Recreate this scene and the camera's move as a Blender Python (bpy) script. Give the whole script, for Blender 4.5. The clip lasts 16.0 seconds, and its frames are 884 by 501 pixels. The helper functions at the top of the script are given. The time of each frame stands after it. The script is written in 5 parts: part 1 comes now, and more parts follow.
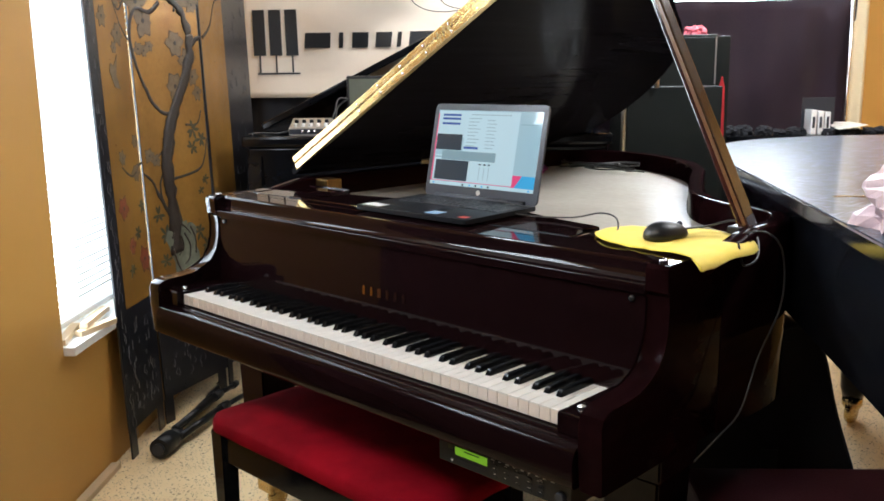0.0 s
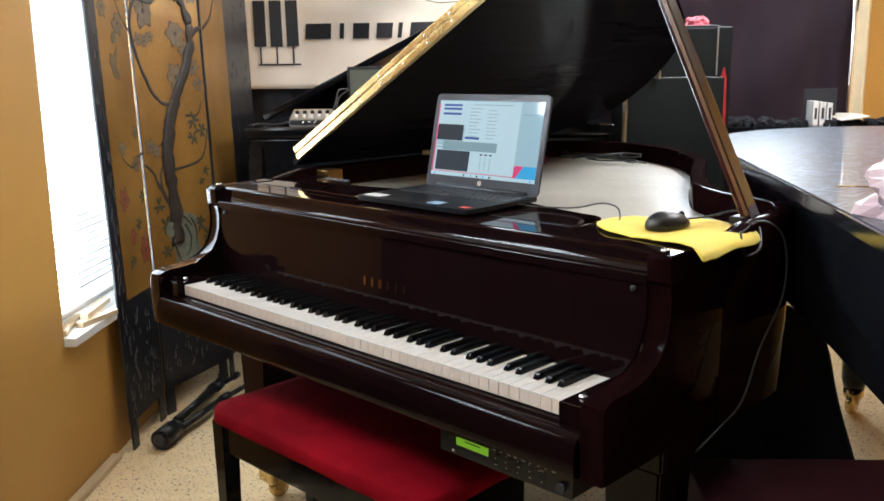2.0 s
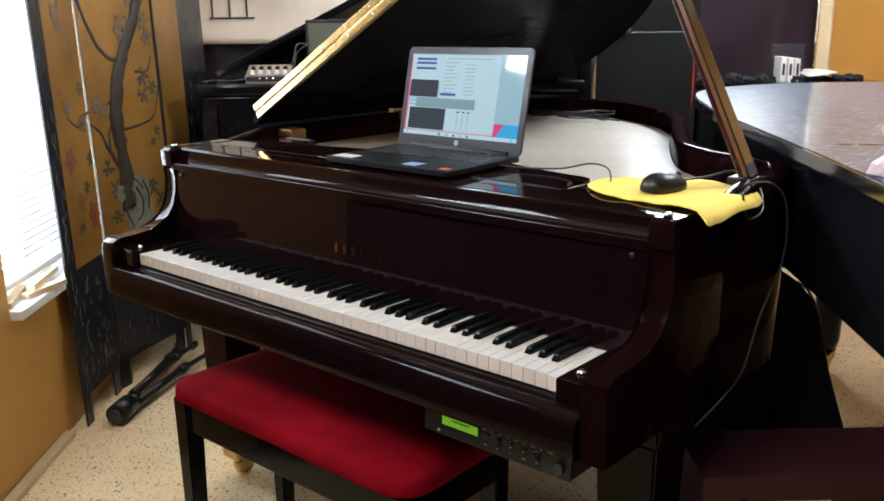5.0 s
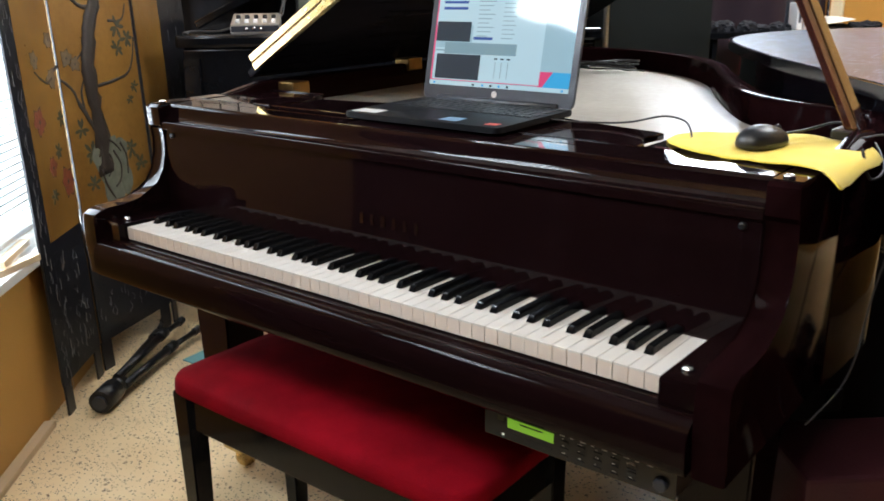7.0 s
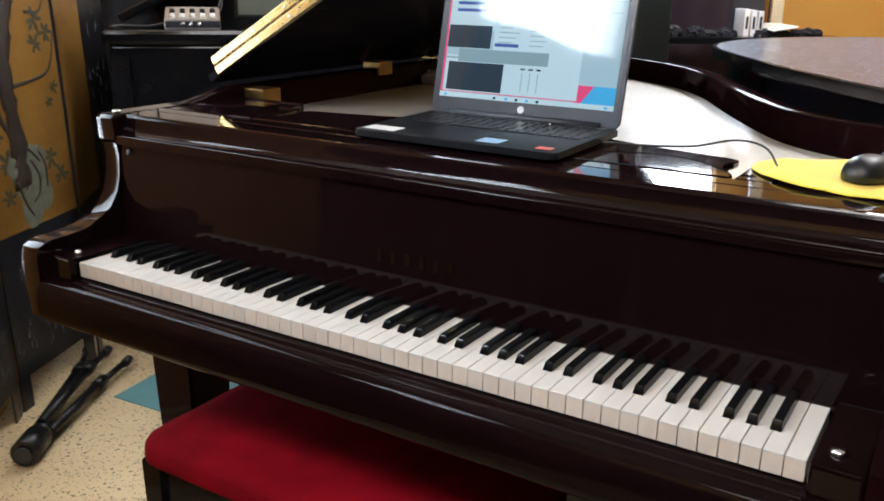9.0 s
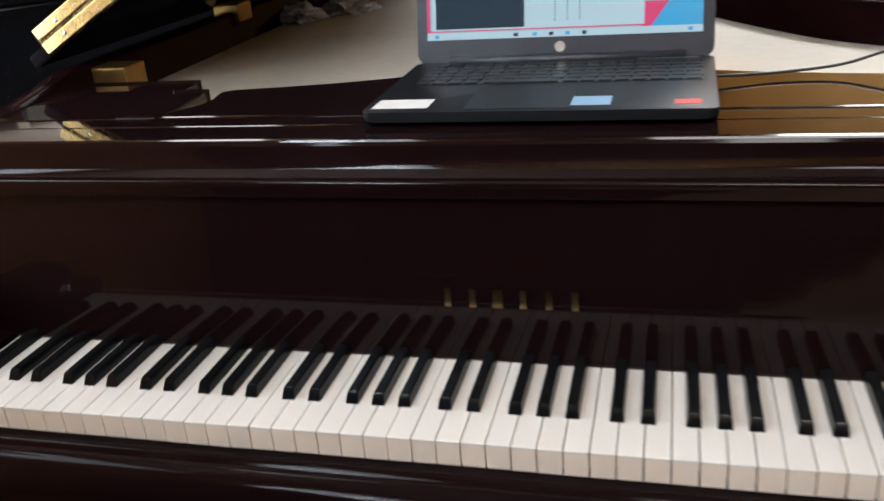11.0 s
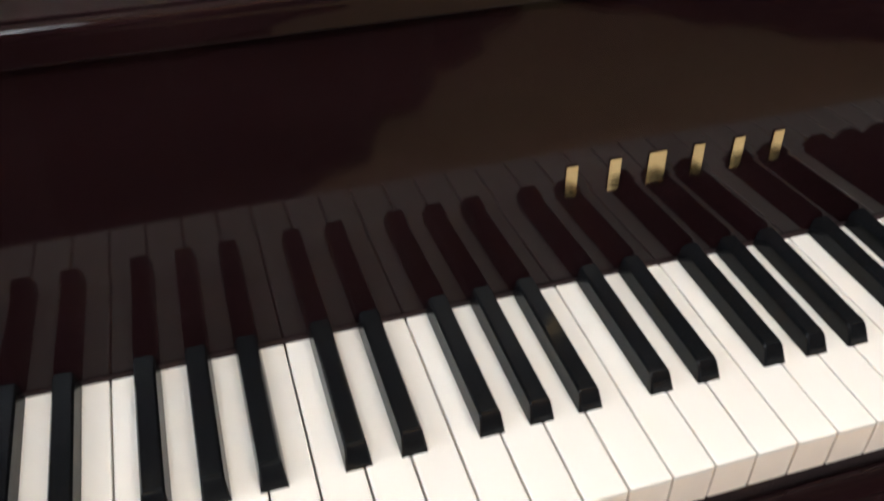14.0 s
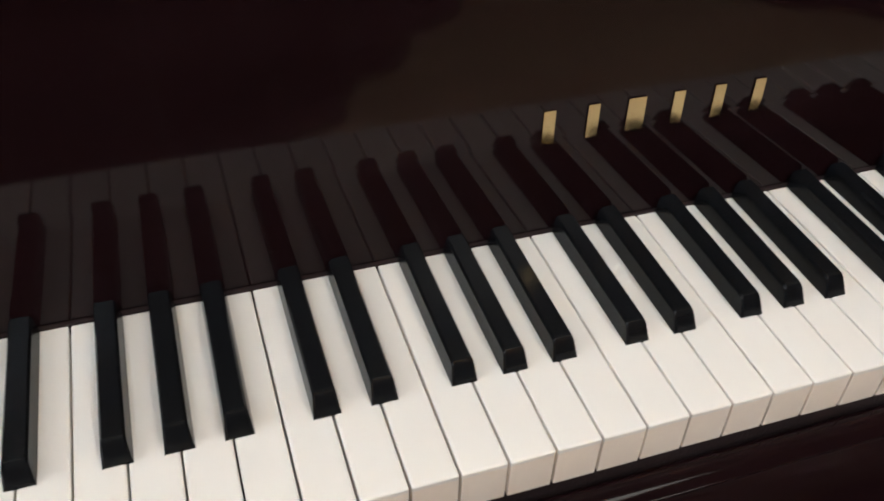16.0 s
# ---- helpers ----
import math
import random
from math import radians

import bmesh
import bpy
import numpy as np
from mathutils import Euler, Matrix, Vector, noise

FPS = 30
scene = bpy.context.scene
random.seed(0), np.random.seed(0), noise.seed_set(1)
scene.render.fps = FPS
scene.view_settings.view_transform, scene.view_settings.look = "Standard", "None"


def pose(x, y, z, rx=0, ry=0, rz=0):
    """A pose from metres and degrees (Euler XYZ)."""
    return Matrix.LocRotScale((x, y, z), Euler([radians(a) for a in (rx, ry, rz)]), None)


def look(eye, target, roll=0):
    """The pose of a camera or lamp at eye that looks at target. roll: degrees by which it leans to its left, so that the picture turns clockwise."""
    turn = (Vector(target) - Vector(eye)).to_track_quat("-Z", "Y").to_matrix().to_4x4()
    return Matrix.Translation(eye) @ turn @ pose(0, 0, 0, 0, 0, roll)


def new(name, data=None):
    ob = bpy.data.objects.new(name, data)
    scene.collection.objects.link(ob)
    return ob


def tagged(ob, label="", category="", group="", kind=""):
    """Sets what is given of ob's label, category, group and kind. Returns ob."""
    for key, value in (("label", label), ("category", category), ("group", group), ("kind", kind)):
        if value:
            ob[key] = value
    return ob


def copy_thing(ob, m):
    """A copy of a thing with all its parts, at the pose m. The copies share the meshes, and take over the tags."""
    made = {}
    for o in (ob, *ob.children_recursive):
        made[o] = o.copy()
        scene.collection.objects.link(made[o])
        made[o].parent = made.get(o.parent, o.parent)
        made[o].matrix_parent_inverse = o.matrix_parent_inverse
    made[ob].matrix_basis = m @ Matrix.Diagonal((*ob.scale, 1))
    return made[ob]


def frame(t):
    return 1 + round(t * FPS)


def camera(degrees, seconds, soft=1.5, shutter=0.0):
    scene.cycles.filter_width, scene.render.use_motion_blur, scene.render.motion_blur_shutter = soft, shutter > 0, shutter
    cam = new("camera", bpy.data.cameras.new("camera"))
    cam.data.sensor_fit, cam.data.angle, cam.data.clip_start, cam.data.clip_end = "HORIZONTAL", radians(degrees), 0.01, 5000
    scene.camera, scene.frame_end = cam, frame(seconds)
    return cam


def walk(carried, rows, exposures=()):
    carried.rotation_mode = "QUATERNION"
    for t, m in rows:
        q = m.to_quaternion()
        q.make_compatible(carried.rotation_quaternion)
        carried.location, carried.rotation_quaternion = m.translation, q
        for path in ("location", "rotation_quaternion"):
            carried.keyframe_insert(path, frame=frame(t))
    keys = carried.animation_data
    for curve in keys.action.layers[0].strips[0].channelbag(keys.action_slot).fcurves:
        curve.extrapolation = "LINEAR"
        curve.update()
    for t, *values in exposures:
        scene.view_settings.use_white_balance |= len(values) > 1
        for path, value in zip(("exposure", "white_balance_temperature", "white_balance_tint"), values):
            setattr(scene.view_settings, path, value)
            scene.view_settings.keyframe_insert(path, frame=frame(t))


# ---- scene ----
cam = camera(53.2, 16.0, soft=1.7, shutter=0.4)
PATH = [
    (0, (1.448, -1.137, 1.284), (0.076, 0.267, 0.9), -0.7),
    (0.5, (1.446, -1.138, 1.283), (0.073, 0.264, 0.896), -0.6),
    (1, (1.446, -1.136, 1.281), (0.073, 0.264, 0.89), -0.8),
    (1.5, (1.445, -1.138, 1.278), (0.075, 0.264, 0.882), -0.6),
    (2, (1.445, -1.135, 1.279), (0.074, 0.265, 0.878), -0.7),
    (2.5, (1.44, -1.132, 1.278), (0.065, 0.264, 0.875), -0.7),
    (3, (1.44, -1.136, 1.279), (0.064, 0.259, 0.876), -0.7),
    (3.5, (1.439, -1.133, 1.278), (0.073, 0.27, 0.87), -0.8),
    (4, (1.422, -1.113, 1.272), (0.077, 0.302, 0.835), -0.5),
    (6.3, (1.146, -1.054, 1.248), (-0.05, 0.452, 0.697), -0.4),
    (6.5, (1.121, -1.044, 1.238), (-0.075, 0.457, 0.675), 0.0),
    (7, (1.053, -0.981, 1.223), (-0.158, 0.5, 0.641), -0.9),
    (7.5, (0.995, -0.944, 1.224), (-0.252, 0.511, 0.652), -2.4),
    (8, (0.925, -0.942, 1.232), (-0.254, 0.574, 0.671), -2.3),
    (8.2, (0.893, -0.949, 1.236), (-0.264, 0.585, 0.679), -2.4),
    (10.3, (0.343, -0.815, 1.205), (-0.286, 0.960, 0.528), 2.1),
    (10.5, (0.281, -0.792, 1.242), (-0.262, 0.998, 0.466), -1.7),
    (11, (0.157, -0.652, 1.214), (-0.337, 1.122, 0.433), -4.9),
    (11.5, (0.020, -0.509, 1.181), (-0.346, 1.321, 0.454), -4.6),
    (12, (-0.186, -0.322, 1.137), (-0.088, 1.404, 0.13), -5.9),
    (12.5, (-0.254, -0.229, 1.114), (0.052, 1.434, 0.046), -4.9),
    (13, (-0.253, -0.217, 1.119), (0.096, 1.413, 0.013), -4.8),
    (13.5, (-0.252, -0.208, 1.109), (0.16, 1.376, -0.041), -3.1),
    (14, (-0.257, -0.218, 1.089), (0.209, 1.265, -0.168), 0.2),
    (14.5, (-0.271, -0.222, 1.071), (0.201, 1.19, -0.265), 2.1),
    (15, (-0.27, -0.225, 1.068), (0.216, 1.186, -0.263), 2.7),
    (15.5, (-0.266, -0.228, 1.072), (0.217, 1.194, -0.25), 2.0),
    (16, (-0.255, -0.216, 1.071), (0.252, 1.207, -0.24), 2.2),
]
EXPOSURES = [(0, -0.26, 5900, 9), (6.3, -0.30, 5850, 9), (7.0, -0.26, 5850, 9), (7.5, -0.10, 5850, 9), (8.2, -0.18, 5850, 10), (10.3, -0.32, 5950, 11), (11.0, -0.32, 5950, 11), (11.5, -0.18, 6000, 11), (12.0, 0.16, 6050, 10), (12.5, 0.24, 6150, 9), (13.3, 0.26, 6150, 9), (13.7, 0.10, 6150, 9), (14.1, -0.03, 6150, 10), (14.6, -0.32, 6150, 10), (16.0, -0.34, 6150, 10)]
walk(cam, [(t, look(eye, target, roll)) for t, eye, target, roll in PATH], EXPOSURES)

# ---- world and light ----
TURN = 42.3                       # the room's axes against the piano's
ROOM = pose(-0.018, 0.014, 0, 0, 0, TURN)  # local x: along the banner wall, local y: towards it
world = bpy.data.worlds.new("sky")
scene.world = world
world.use_nodes = True
wn = world.node_tree.nodes
sky = wn.new("ShaderNodeTexSky")
sky.sky_type, sky.sun_disc = "NISHITA", False
sky.sun_elevation, sky.sun_rotation = radians(38), radians(250)
world.node_tree.links.new(sky.outputs[0], wn["Background"].inputs[0])
wn["Background"].inputs[1].default_value = 0.12


def area_lamp(name, m, w, h, power, color):
    data = bpy.data.lights.new(name, "AREA")
    data.shape, data.size, data.size_y, data.energy, data.color = "RECTANGLE", w, h, power, color
    ob = new(name, data)
    ob.matrix_world = m
    return ob


def room(r, f, z, rx=0, ry=0, rz=0):
    return ROOM @ pose(r, f, z, rx, ry, rz)


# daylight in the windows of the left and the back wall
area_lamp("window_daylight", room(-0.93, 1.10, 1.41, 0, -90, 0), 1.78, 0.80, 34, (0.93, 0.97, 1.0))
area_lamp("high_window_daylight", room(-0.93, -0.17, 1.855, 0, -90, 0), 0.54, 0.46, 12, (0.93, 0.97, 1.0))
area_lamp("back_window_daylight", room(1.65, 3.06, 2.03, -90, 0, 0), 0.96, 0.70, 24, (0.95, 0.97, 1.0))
# added fill, no such lamps seen: key fronts, then screen and banner
area_lamp("unseen_panel_light", room(-0.42, -1.45, 2.535), 0.55, 1.1, 33, (1.0, 0.92, 0.80))
area_lamp("unseen_panel_light", room(0.15, 2.05, 2.535), 0.55, 1.1, 15, (1.0, 0.94, 0.86))
# unseen, assumed from the bright right side of the string cover
area_lamp("unseen_panel_light", room(1.95, 0.95, 2.535), 0.55, 1.1, 78, (1.0, 0.96, 0.90))


# ---- materials ----
def nodes_of(name):
    m = bpy.data.materials.new(name)
    m.use_nodes = True
    t = m.node_tree
    return m, t, t.nodes["Principled BSDF"]


def link(t, a, b):
    t.links.new(a, b)


def mat(name, base, rough=0.5, metal=0.0, vary=0.15, scale=12.0, stretch=(1, 1, 1), bump=0.0, fine=None, coat=0.0, second=None,
        rough_vary=0.12, detail=6.0, sheen=0.0, spec=0.5):
    """Base colour varied at two scales, roughness varied, fine relief."""
    m, t, b = nodes_of(name)
    co = t.nodes.new("ShaderNodeTexCoord")
    mp = t.nodes.new("ShaderNodeMapping")
    mp.inputs["Scale"].default_value = stretch
    link(t, co.outputs["Object"], mp.inputs[0])
    n1, n2 = t.nodes.new("ShaderNodeTexNoise"), t.nodes.new("ShaderNodeTexNoise")
    n1.inputs["Scale"].default_value, n1.inputs["Detail"].default_value = scale, detail
    n2.inputs["Scale"].default_value, n2.inputs["Detail"].default_value = fine or scale * 9, 4
    link(t, mp.outputs[0], n1.inputs[0])
    link(t, mp.outputs[0], n2.inputs[0])
    mix = t.nodes.new("ShaderNodeMix")
    mix.data_type = "RGBA"
    lo = [max(0, c * (1 - vary)) for c in base]
    hi = second or [min(1, c * (1 + vary)) for c in base]
    mix.inputs["A"].default_value, mix.inputs["B"].default_value = (*lo, 1), (*hi, 1)
    add = t.nodes.new("ShaderNodeMath")
    add.operation = "MULTIPLY_ADD"
    add.inputs[1].default_value = 0.35
    link(t, n2.outputs[0], add.inputs[0])
    sc = t.nodes.new("ShaderNodeMath")
    sc.operation = "MULTIPLY_ADD"
    sc.inputs[1].default_value, sc.inputs[2].default_value = 1.6, -0.47
    link(t, n1.outputs[0], sc.inputs[0])
    link(t, sc.outputs[0], add.inputs[2])
    link(t, add.outputs[0], mix.inputs["Factor"])
    link(t, mix.outputs["Result"], b.inputs["Base Color"])
    rr = t.nodes.new("ShaderNodeMapRange")
    rr.inputs["To Min"].default_value, rr.inputs["To Max"].default_value = max(0.01, rough * (1 - rough_vary * 2)), min(1, rough * (1 + rough_vary * 2))
    link(t, n2.outputs[0], rr.inputs[0])
    link(t, rr.outputs[0], b.inputs["Roughness"])
    b.inputs["Metallic"].default_value = metal
    b.inputs["Coat Weight"].default_value = coat
    b.inputs["Coat Roughness"].default_value = 0.04
    b.inputs["Sheen Weight"].default_value = sheen
    b.inputs["Specular IOR Level"].default_value = spec
    if bump:
        bp = t.nodes.new("ShaderNodeBump")
        bp.inputs["Strength"].default_value, bp.inputs["Distance"].default_value = min(1, bump), 0.002
        link(t, n2.outputs[0], bp.inputs["Height"])
        link(t, bp.outputs[0], b.inputs["Normal"])
    return m


def glow(name, color, strength=1.0):
    m, t, b = nodes_of(name)
    b.inputs["Base Color"].default_value = (*[c * 0.2 for c in color], 1)
    b.inputs["Emission Color"].default_value = (*color, 1)
    b.inputs["Emission Strength"].default_value = strength
    b.inputs["Roughness"].default_value = 0.06
    return m


# one mahogany lacquer in copies: reflection raised on tops that carry glare
MAHOGANY = mat("mahogany_lacquer", (0.0064, 0.0024, 0.0028), 0.06, vary=0.3, scale=3, stretch=(1, 14, 14), fine=40, coat=0.0, rough_vary=0.12, spec=0.165)
# reflection nearly cut in these two, so lid and outer sides stay dark
LIDLAC = mat("dulled_lid_lacquer", (0.0075, 0.0065, 0.0080), 0.10, vary=0.5, scale=3, stretch=(14, 1, 14), fine=40, rough_vary=0.3, spec=0.004)
MAHOGANY_Y_DULL = mat("mahogany_lacquer_long_dulled", (0.0085, 0.0026, 0.0032), 0.07, vary=0.5, scale=3, stretch=(14, 1, 14), fine=40, coat=0.0, rough_vary=0.12, spec=0.008)
MAHOGANY_TOP = mat("mahogany_lacquer_top", (0.0064, 0.0024, 0.0028), 0.05, vary=0.3, scale=3, stretch=(1, 14, 14), fine=40, rough_vary=0.12, spec=0.28)
SLIPLAC = mat("key_slip_lacquer", (0.0064, 0.0024, 0.0028), 0.08, vary=0.3, scale=3, stretch=(1, 14, 14), fine=40, rough_vary=0.12, spec=0.07)
PROPWOOD = mat("red_brown_prop", (0.030, 0.008, 0.006), 0.15, vary=0.4, scale=4, stretch=(12, 12, 1), coat=0.5)
BLACKLAC = mat("black_lacquer", (0.005, 0.0055, 0.007), 0.10, vary=0.3, scale=6, coat=0.0, rough_vary=0.3, spec=0.25)
GLOSSBLACK = mat("bright_black_lacquer", (0.006, 0.007, 0.010), 0.12, vary=0.3, scale=8, spec=1.0)
IVORY = mat("key_plastic", (0.78, 0.76, 0.72), 0.3, vary=0.012, scale=9, rough_vary=0.04)
KEYWOOD = mat("key_front", (0.84, 0.76, 0.67), 0.35, vary=0.06, scale=30)
EBONY = mat("black_key", (0.0045, 0.0048, 0.0055), 0.22, vary=0.1, scale=6, fine=20, rough_vary=0.05, spec=0.16)
BRASS = mat("worn_brass", (0.60, 0.44, 0.19), 0.26, 1.0, vary=0.3, scale=18, bump=0.1)
DULLBRASS = mat("dull_brass", (0.22, 0.14, 0.05), 0.45, 1.0, vary=0.3, scale=25, bump=0.1)
GOLD = mat("gold_inlay", (0.44, 0.33, 0.17), 0.12, 1.0, vary=0.12, scale=60)
PLATE = mat("pale_string_cover", (0.88, 0.83, 0.72), 0.24, vary=0.08, scale=5, coat=0.5, spec=0.8)
FELT = mat("red_felt", (0.012, 0.003, 0.0035), 0.95, vary=0.25, scale=60, bump=0.3)
VELVET = mat("red_velvet", (0.22, 0.003, 0.010), 0.95, vary=0.55, scale=7, fine=350, bump=0.5, sheen=0.0, spec=0.05)
MAROON = mat("maroon_leather", (0.055, 0.010, 0.017), 0.6, vary=0.3, scale=9, fine=200, bump=0.3)
STEEL = mat("chrome", (0.75, 0.75, 0.76), 0.18, 1.0, vary=0.08, scale=30)
GREYPL = mat("grey_plastic", (0.024, 0.028, 0.038), 0.38, vary=0.08, scale=30, bump=0.05)
DARKPL = mat("dark_plastic", (0.007, 0.0075, 0.009), 0.38, vary=0.2, scale=30, bump=0.08)
DECK = mat("laptop_deck", (0.008, 0.009, 0.011), 0.42, vary=0.15, scale=40, fine=600, bump=0.04, spec=0.18)
WHITEPL = mat("white_sticker", (0.80, 0.80, 0.80), 0.4, vary=0.04, scale=50)
BLUEST = mat("blue_sticker", (0.25, 0.42, 0.62), 0.35, vary=0.1, scale=50)
REDST = mat("red_sticker", (0.55, 0.05, 0.03), 0.4, vary=0.1, scale=50)
CLOTH = mat("yellow_microfibre", (0.88, 0.66, 0.06), 0.95, vary=0.12, scale=14, fine=500, bump=0.6, sheen=0.2)
WALL = mat("amber_wall_paint", (0.54, 0.29, 0.062), 0.55, vary=0.07, scale=2.5, fine=160, bump=0.12)
CEIL = mat("ceiling_paint", (0.72, 0.68, 0.60), 0.8, vary=0.05, scale=3, fine=120, bump=0.2)
PALEWOOD = mat("pale_pine", (0.58, 0.44, 0.27), 0.55, vary=0.15, scale=4, stretch=(12, 1, 12), bump=0.1)
TANEDGE = mat("tan_prop_edge", (0.12, 0.055, 0.018), 0.35, vary=0.25, scale=5, stretch=(10, 10, 1))
TANWOOD = mat("tan_wood", (0.42, 0.22, 0.07), 0.4, vary=0.2, scale=4, stretch=(1, 12, 12))
WHITEPAINT = mat("white_paint", (0.80, 0.79, 0.76), 0.45, vary=0.04, scale=8, bump=0.08)
BANNER = mat("banner_vinyl", (0.88, 0.79, 0.68), 0.5, vary=0.04, scale=3)
PRINT = mat("banner_print", (0.014, 0.016, 0.020), 0.5, vary=0.15, scale=20)
PURPLE = mat("purple_drape", (0.0185, 0.0072, 0.0180), 0.9, vary=0.25, scale=3, fine=300, bump=0.3, sheen=0.15)
BLACKCL = mat("black_cloth", (0.010, 0.011, 0.016), 0.9, vary=0.3, scale=5, fine=300, bump=0.4)
NAVY = mat("navy_bag_cloth", (0.014, 0.020, 0.040), 0.8, vary=0.3, scale=6, fine=250, bump=0.4)
DARKGREEN = mat("dark_green_metal", (0.006, 0.0080, 0.0075), 0.5, vary=0.15, scale=5, bump=0.06, spec=0.2)
SHEER = mat("cream_curtain", (0.80, 0.68, 0.46), 0.8, vary=0.08, scale=6, fine=300, bump=0.2)
PINK = mat("pink_paper", (0.75, 0.16, 0.22), 0.7, vary=0.15, scale=30)
REDCL = mat("red_cloth", (0.35, 0.01, 0.015), 0.8, vary=0.2, scale=12)
PAPER = mat("paper", (0.75, 0.73, 0.68), 0.6, vary=0.06, scale=20)
TEAL = mat("teal_mat", (0.16, 0.36, 0.38), 0.85, vary=0.1, scale=14, bump=0.3)
SILVER = mat("brushed_silver", (0.62, 0.60, 0.56), 0.32, 1.0, vary=0.12, scale=40)
GOLDLEAF = mat("gold_leaf_panel", (0.31, 0.125, 0.020), 0.36, 0.5, vary=0.6, scale=2.6, second=(0.50, 0.265, 0.058), rough_vary=0.25, bump=0.06, fine=60)
SCRBLACK = mat("black_lacquer_frame", (0.012, 0.012, 0.015), 0.3, vary=0.5, scale=14, bump=0.15)
INLAY = mat("shell_inlay", (0.13, 0.13, 0.14), 0.35, vary=0.35, scale=50)
BARK = mat("painted_bark", (0.030, 0.021, 0.015), 0.5, vary=0.4, scale=30, bump=0.3)
PETAL = mat("painted_petal", (0.15, 0.10, 0.05), 0.5, vary=0.35, scale=50)
LEAFP = mat("painted_leaf", (0.055, 0.050, 0.024), 0.5, vary=0.3, scale=50)
STONEP = mat("painted_rock", (0.12, 0.125, 0.09), 0.5, vary=0.4, scale=30)
REDP = mat("painted_red_flower", (0.20, 0.05, 0.022), 0.5, vary=0.3, scale=40)
LCD = glow("green_display", (0.28, 0.58, 0.03), 0.62)
CLEARBAG = mat("pale_clear_plastic", (0.45, 0.50, 0.58), 0.15, vary=0.3, scale=20, bump=0.5)
VIOLETFILM = mat("violet_plastic_film", (0.22, 0.05, 0.16), 0.12, vary=0.4, scale=20, bump=0.5)
CABLE = mat("black_cable", (0.012, 0.012, 0.013), 0.45, vary=0.2, scale=40)
GREYCABLE = mat("grey_cable", (0.03, 0.03, 0.032), 0.5, vary=0.1, scale=40)


def terrazzo():
    m, t, b = nodes_of("terrazzo")
    co = t.nodes.new("ShaderNodeTexCoord")
    base = t.nodes.new("ShaderNodeTexNoise")
    base.inputs["Scale"].default_value, base.inputs["Detail"].default_value = 3.0, 8
    link(t, co.outputs["Object"], base.inputs[0])
    ramp = t.nodes.new("ShaderNodeValToRGB")
    ramp.color_ramp.elements[0].position, ramp.color_ramp.elements[0].color = 0.3, (0.72, 0.55, 0.31, 1)
    ramp.color_ramp.elements[1].position, ramp.color_ramp.elements[1].color = 0.7, (0.88, 0.71, 0.44, 1)
    link(t, base.outputs[0], ramp.inputs[0])
    last = ramp.outputs[0]
    for scale, reach, share, color in ((75, 0.30, 0.24, (0.20, 0.13, 0.08, 1)), (130, 0.32, 0.30, (0.08, 0.07, 0.06, 1)), (150, 0.36, 0.6, (0.40, 0.30, 0.18, 1)), (45, 0.22, 0.16, (0.30, 0.20, 0.11, 1))):
        v = t.nodes.new("ShaderNodeTexVoronoi")
        v.inputs["Scale"].default_value = scale
        link(t, co.outputs["Object"], v.inputs[0])
        near = t.nodes.new("ShaderNodeMath")
        near.operation, near.inputs[1].default_value = "LESS_THAN", reach
        link(t, v.outputs["Distance"], near.inputs[0])
        sep = t.nodes.new("ShaderNodeSeparateColor")
        link(t, v.outputs["Color"], sep.inputs[0])
        pick = t.nodes.new("ShaderNodeMath")
        pick.operation, pick.inputs[1].default_value = "GREATER_THAN", 1 - share * 0.5
        link(t, sep.outputs[0], pick.inputs[0])
        both = t.nodes.new("ShaderNodeMath")
        both.operation = "MULTIPLY"
        link(t, near.outputs[0], both.inputs[0])
        link(t, pick.outputs[0], both.inputs[1])
        mix = t.nodes.new("ShaderNodeMix")
        mix.data_type = "RGBA"
        link(t, both.outputs[0], mix.inputs["Factor"])
        link(t, last, mix.inputs["A"])
        mix.inputs["B"].default_value = color
        last = mix.outputs["Result"]
    link(t, last, b.inputs["Base Color"])
    b.inputs["Roughness"].default_value = 0.42
    return m


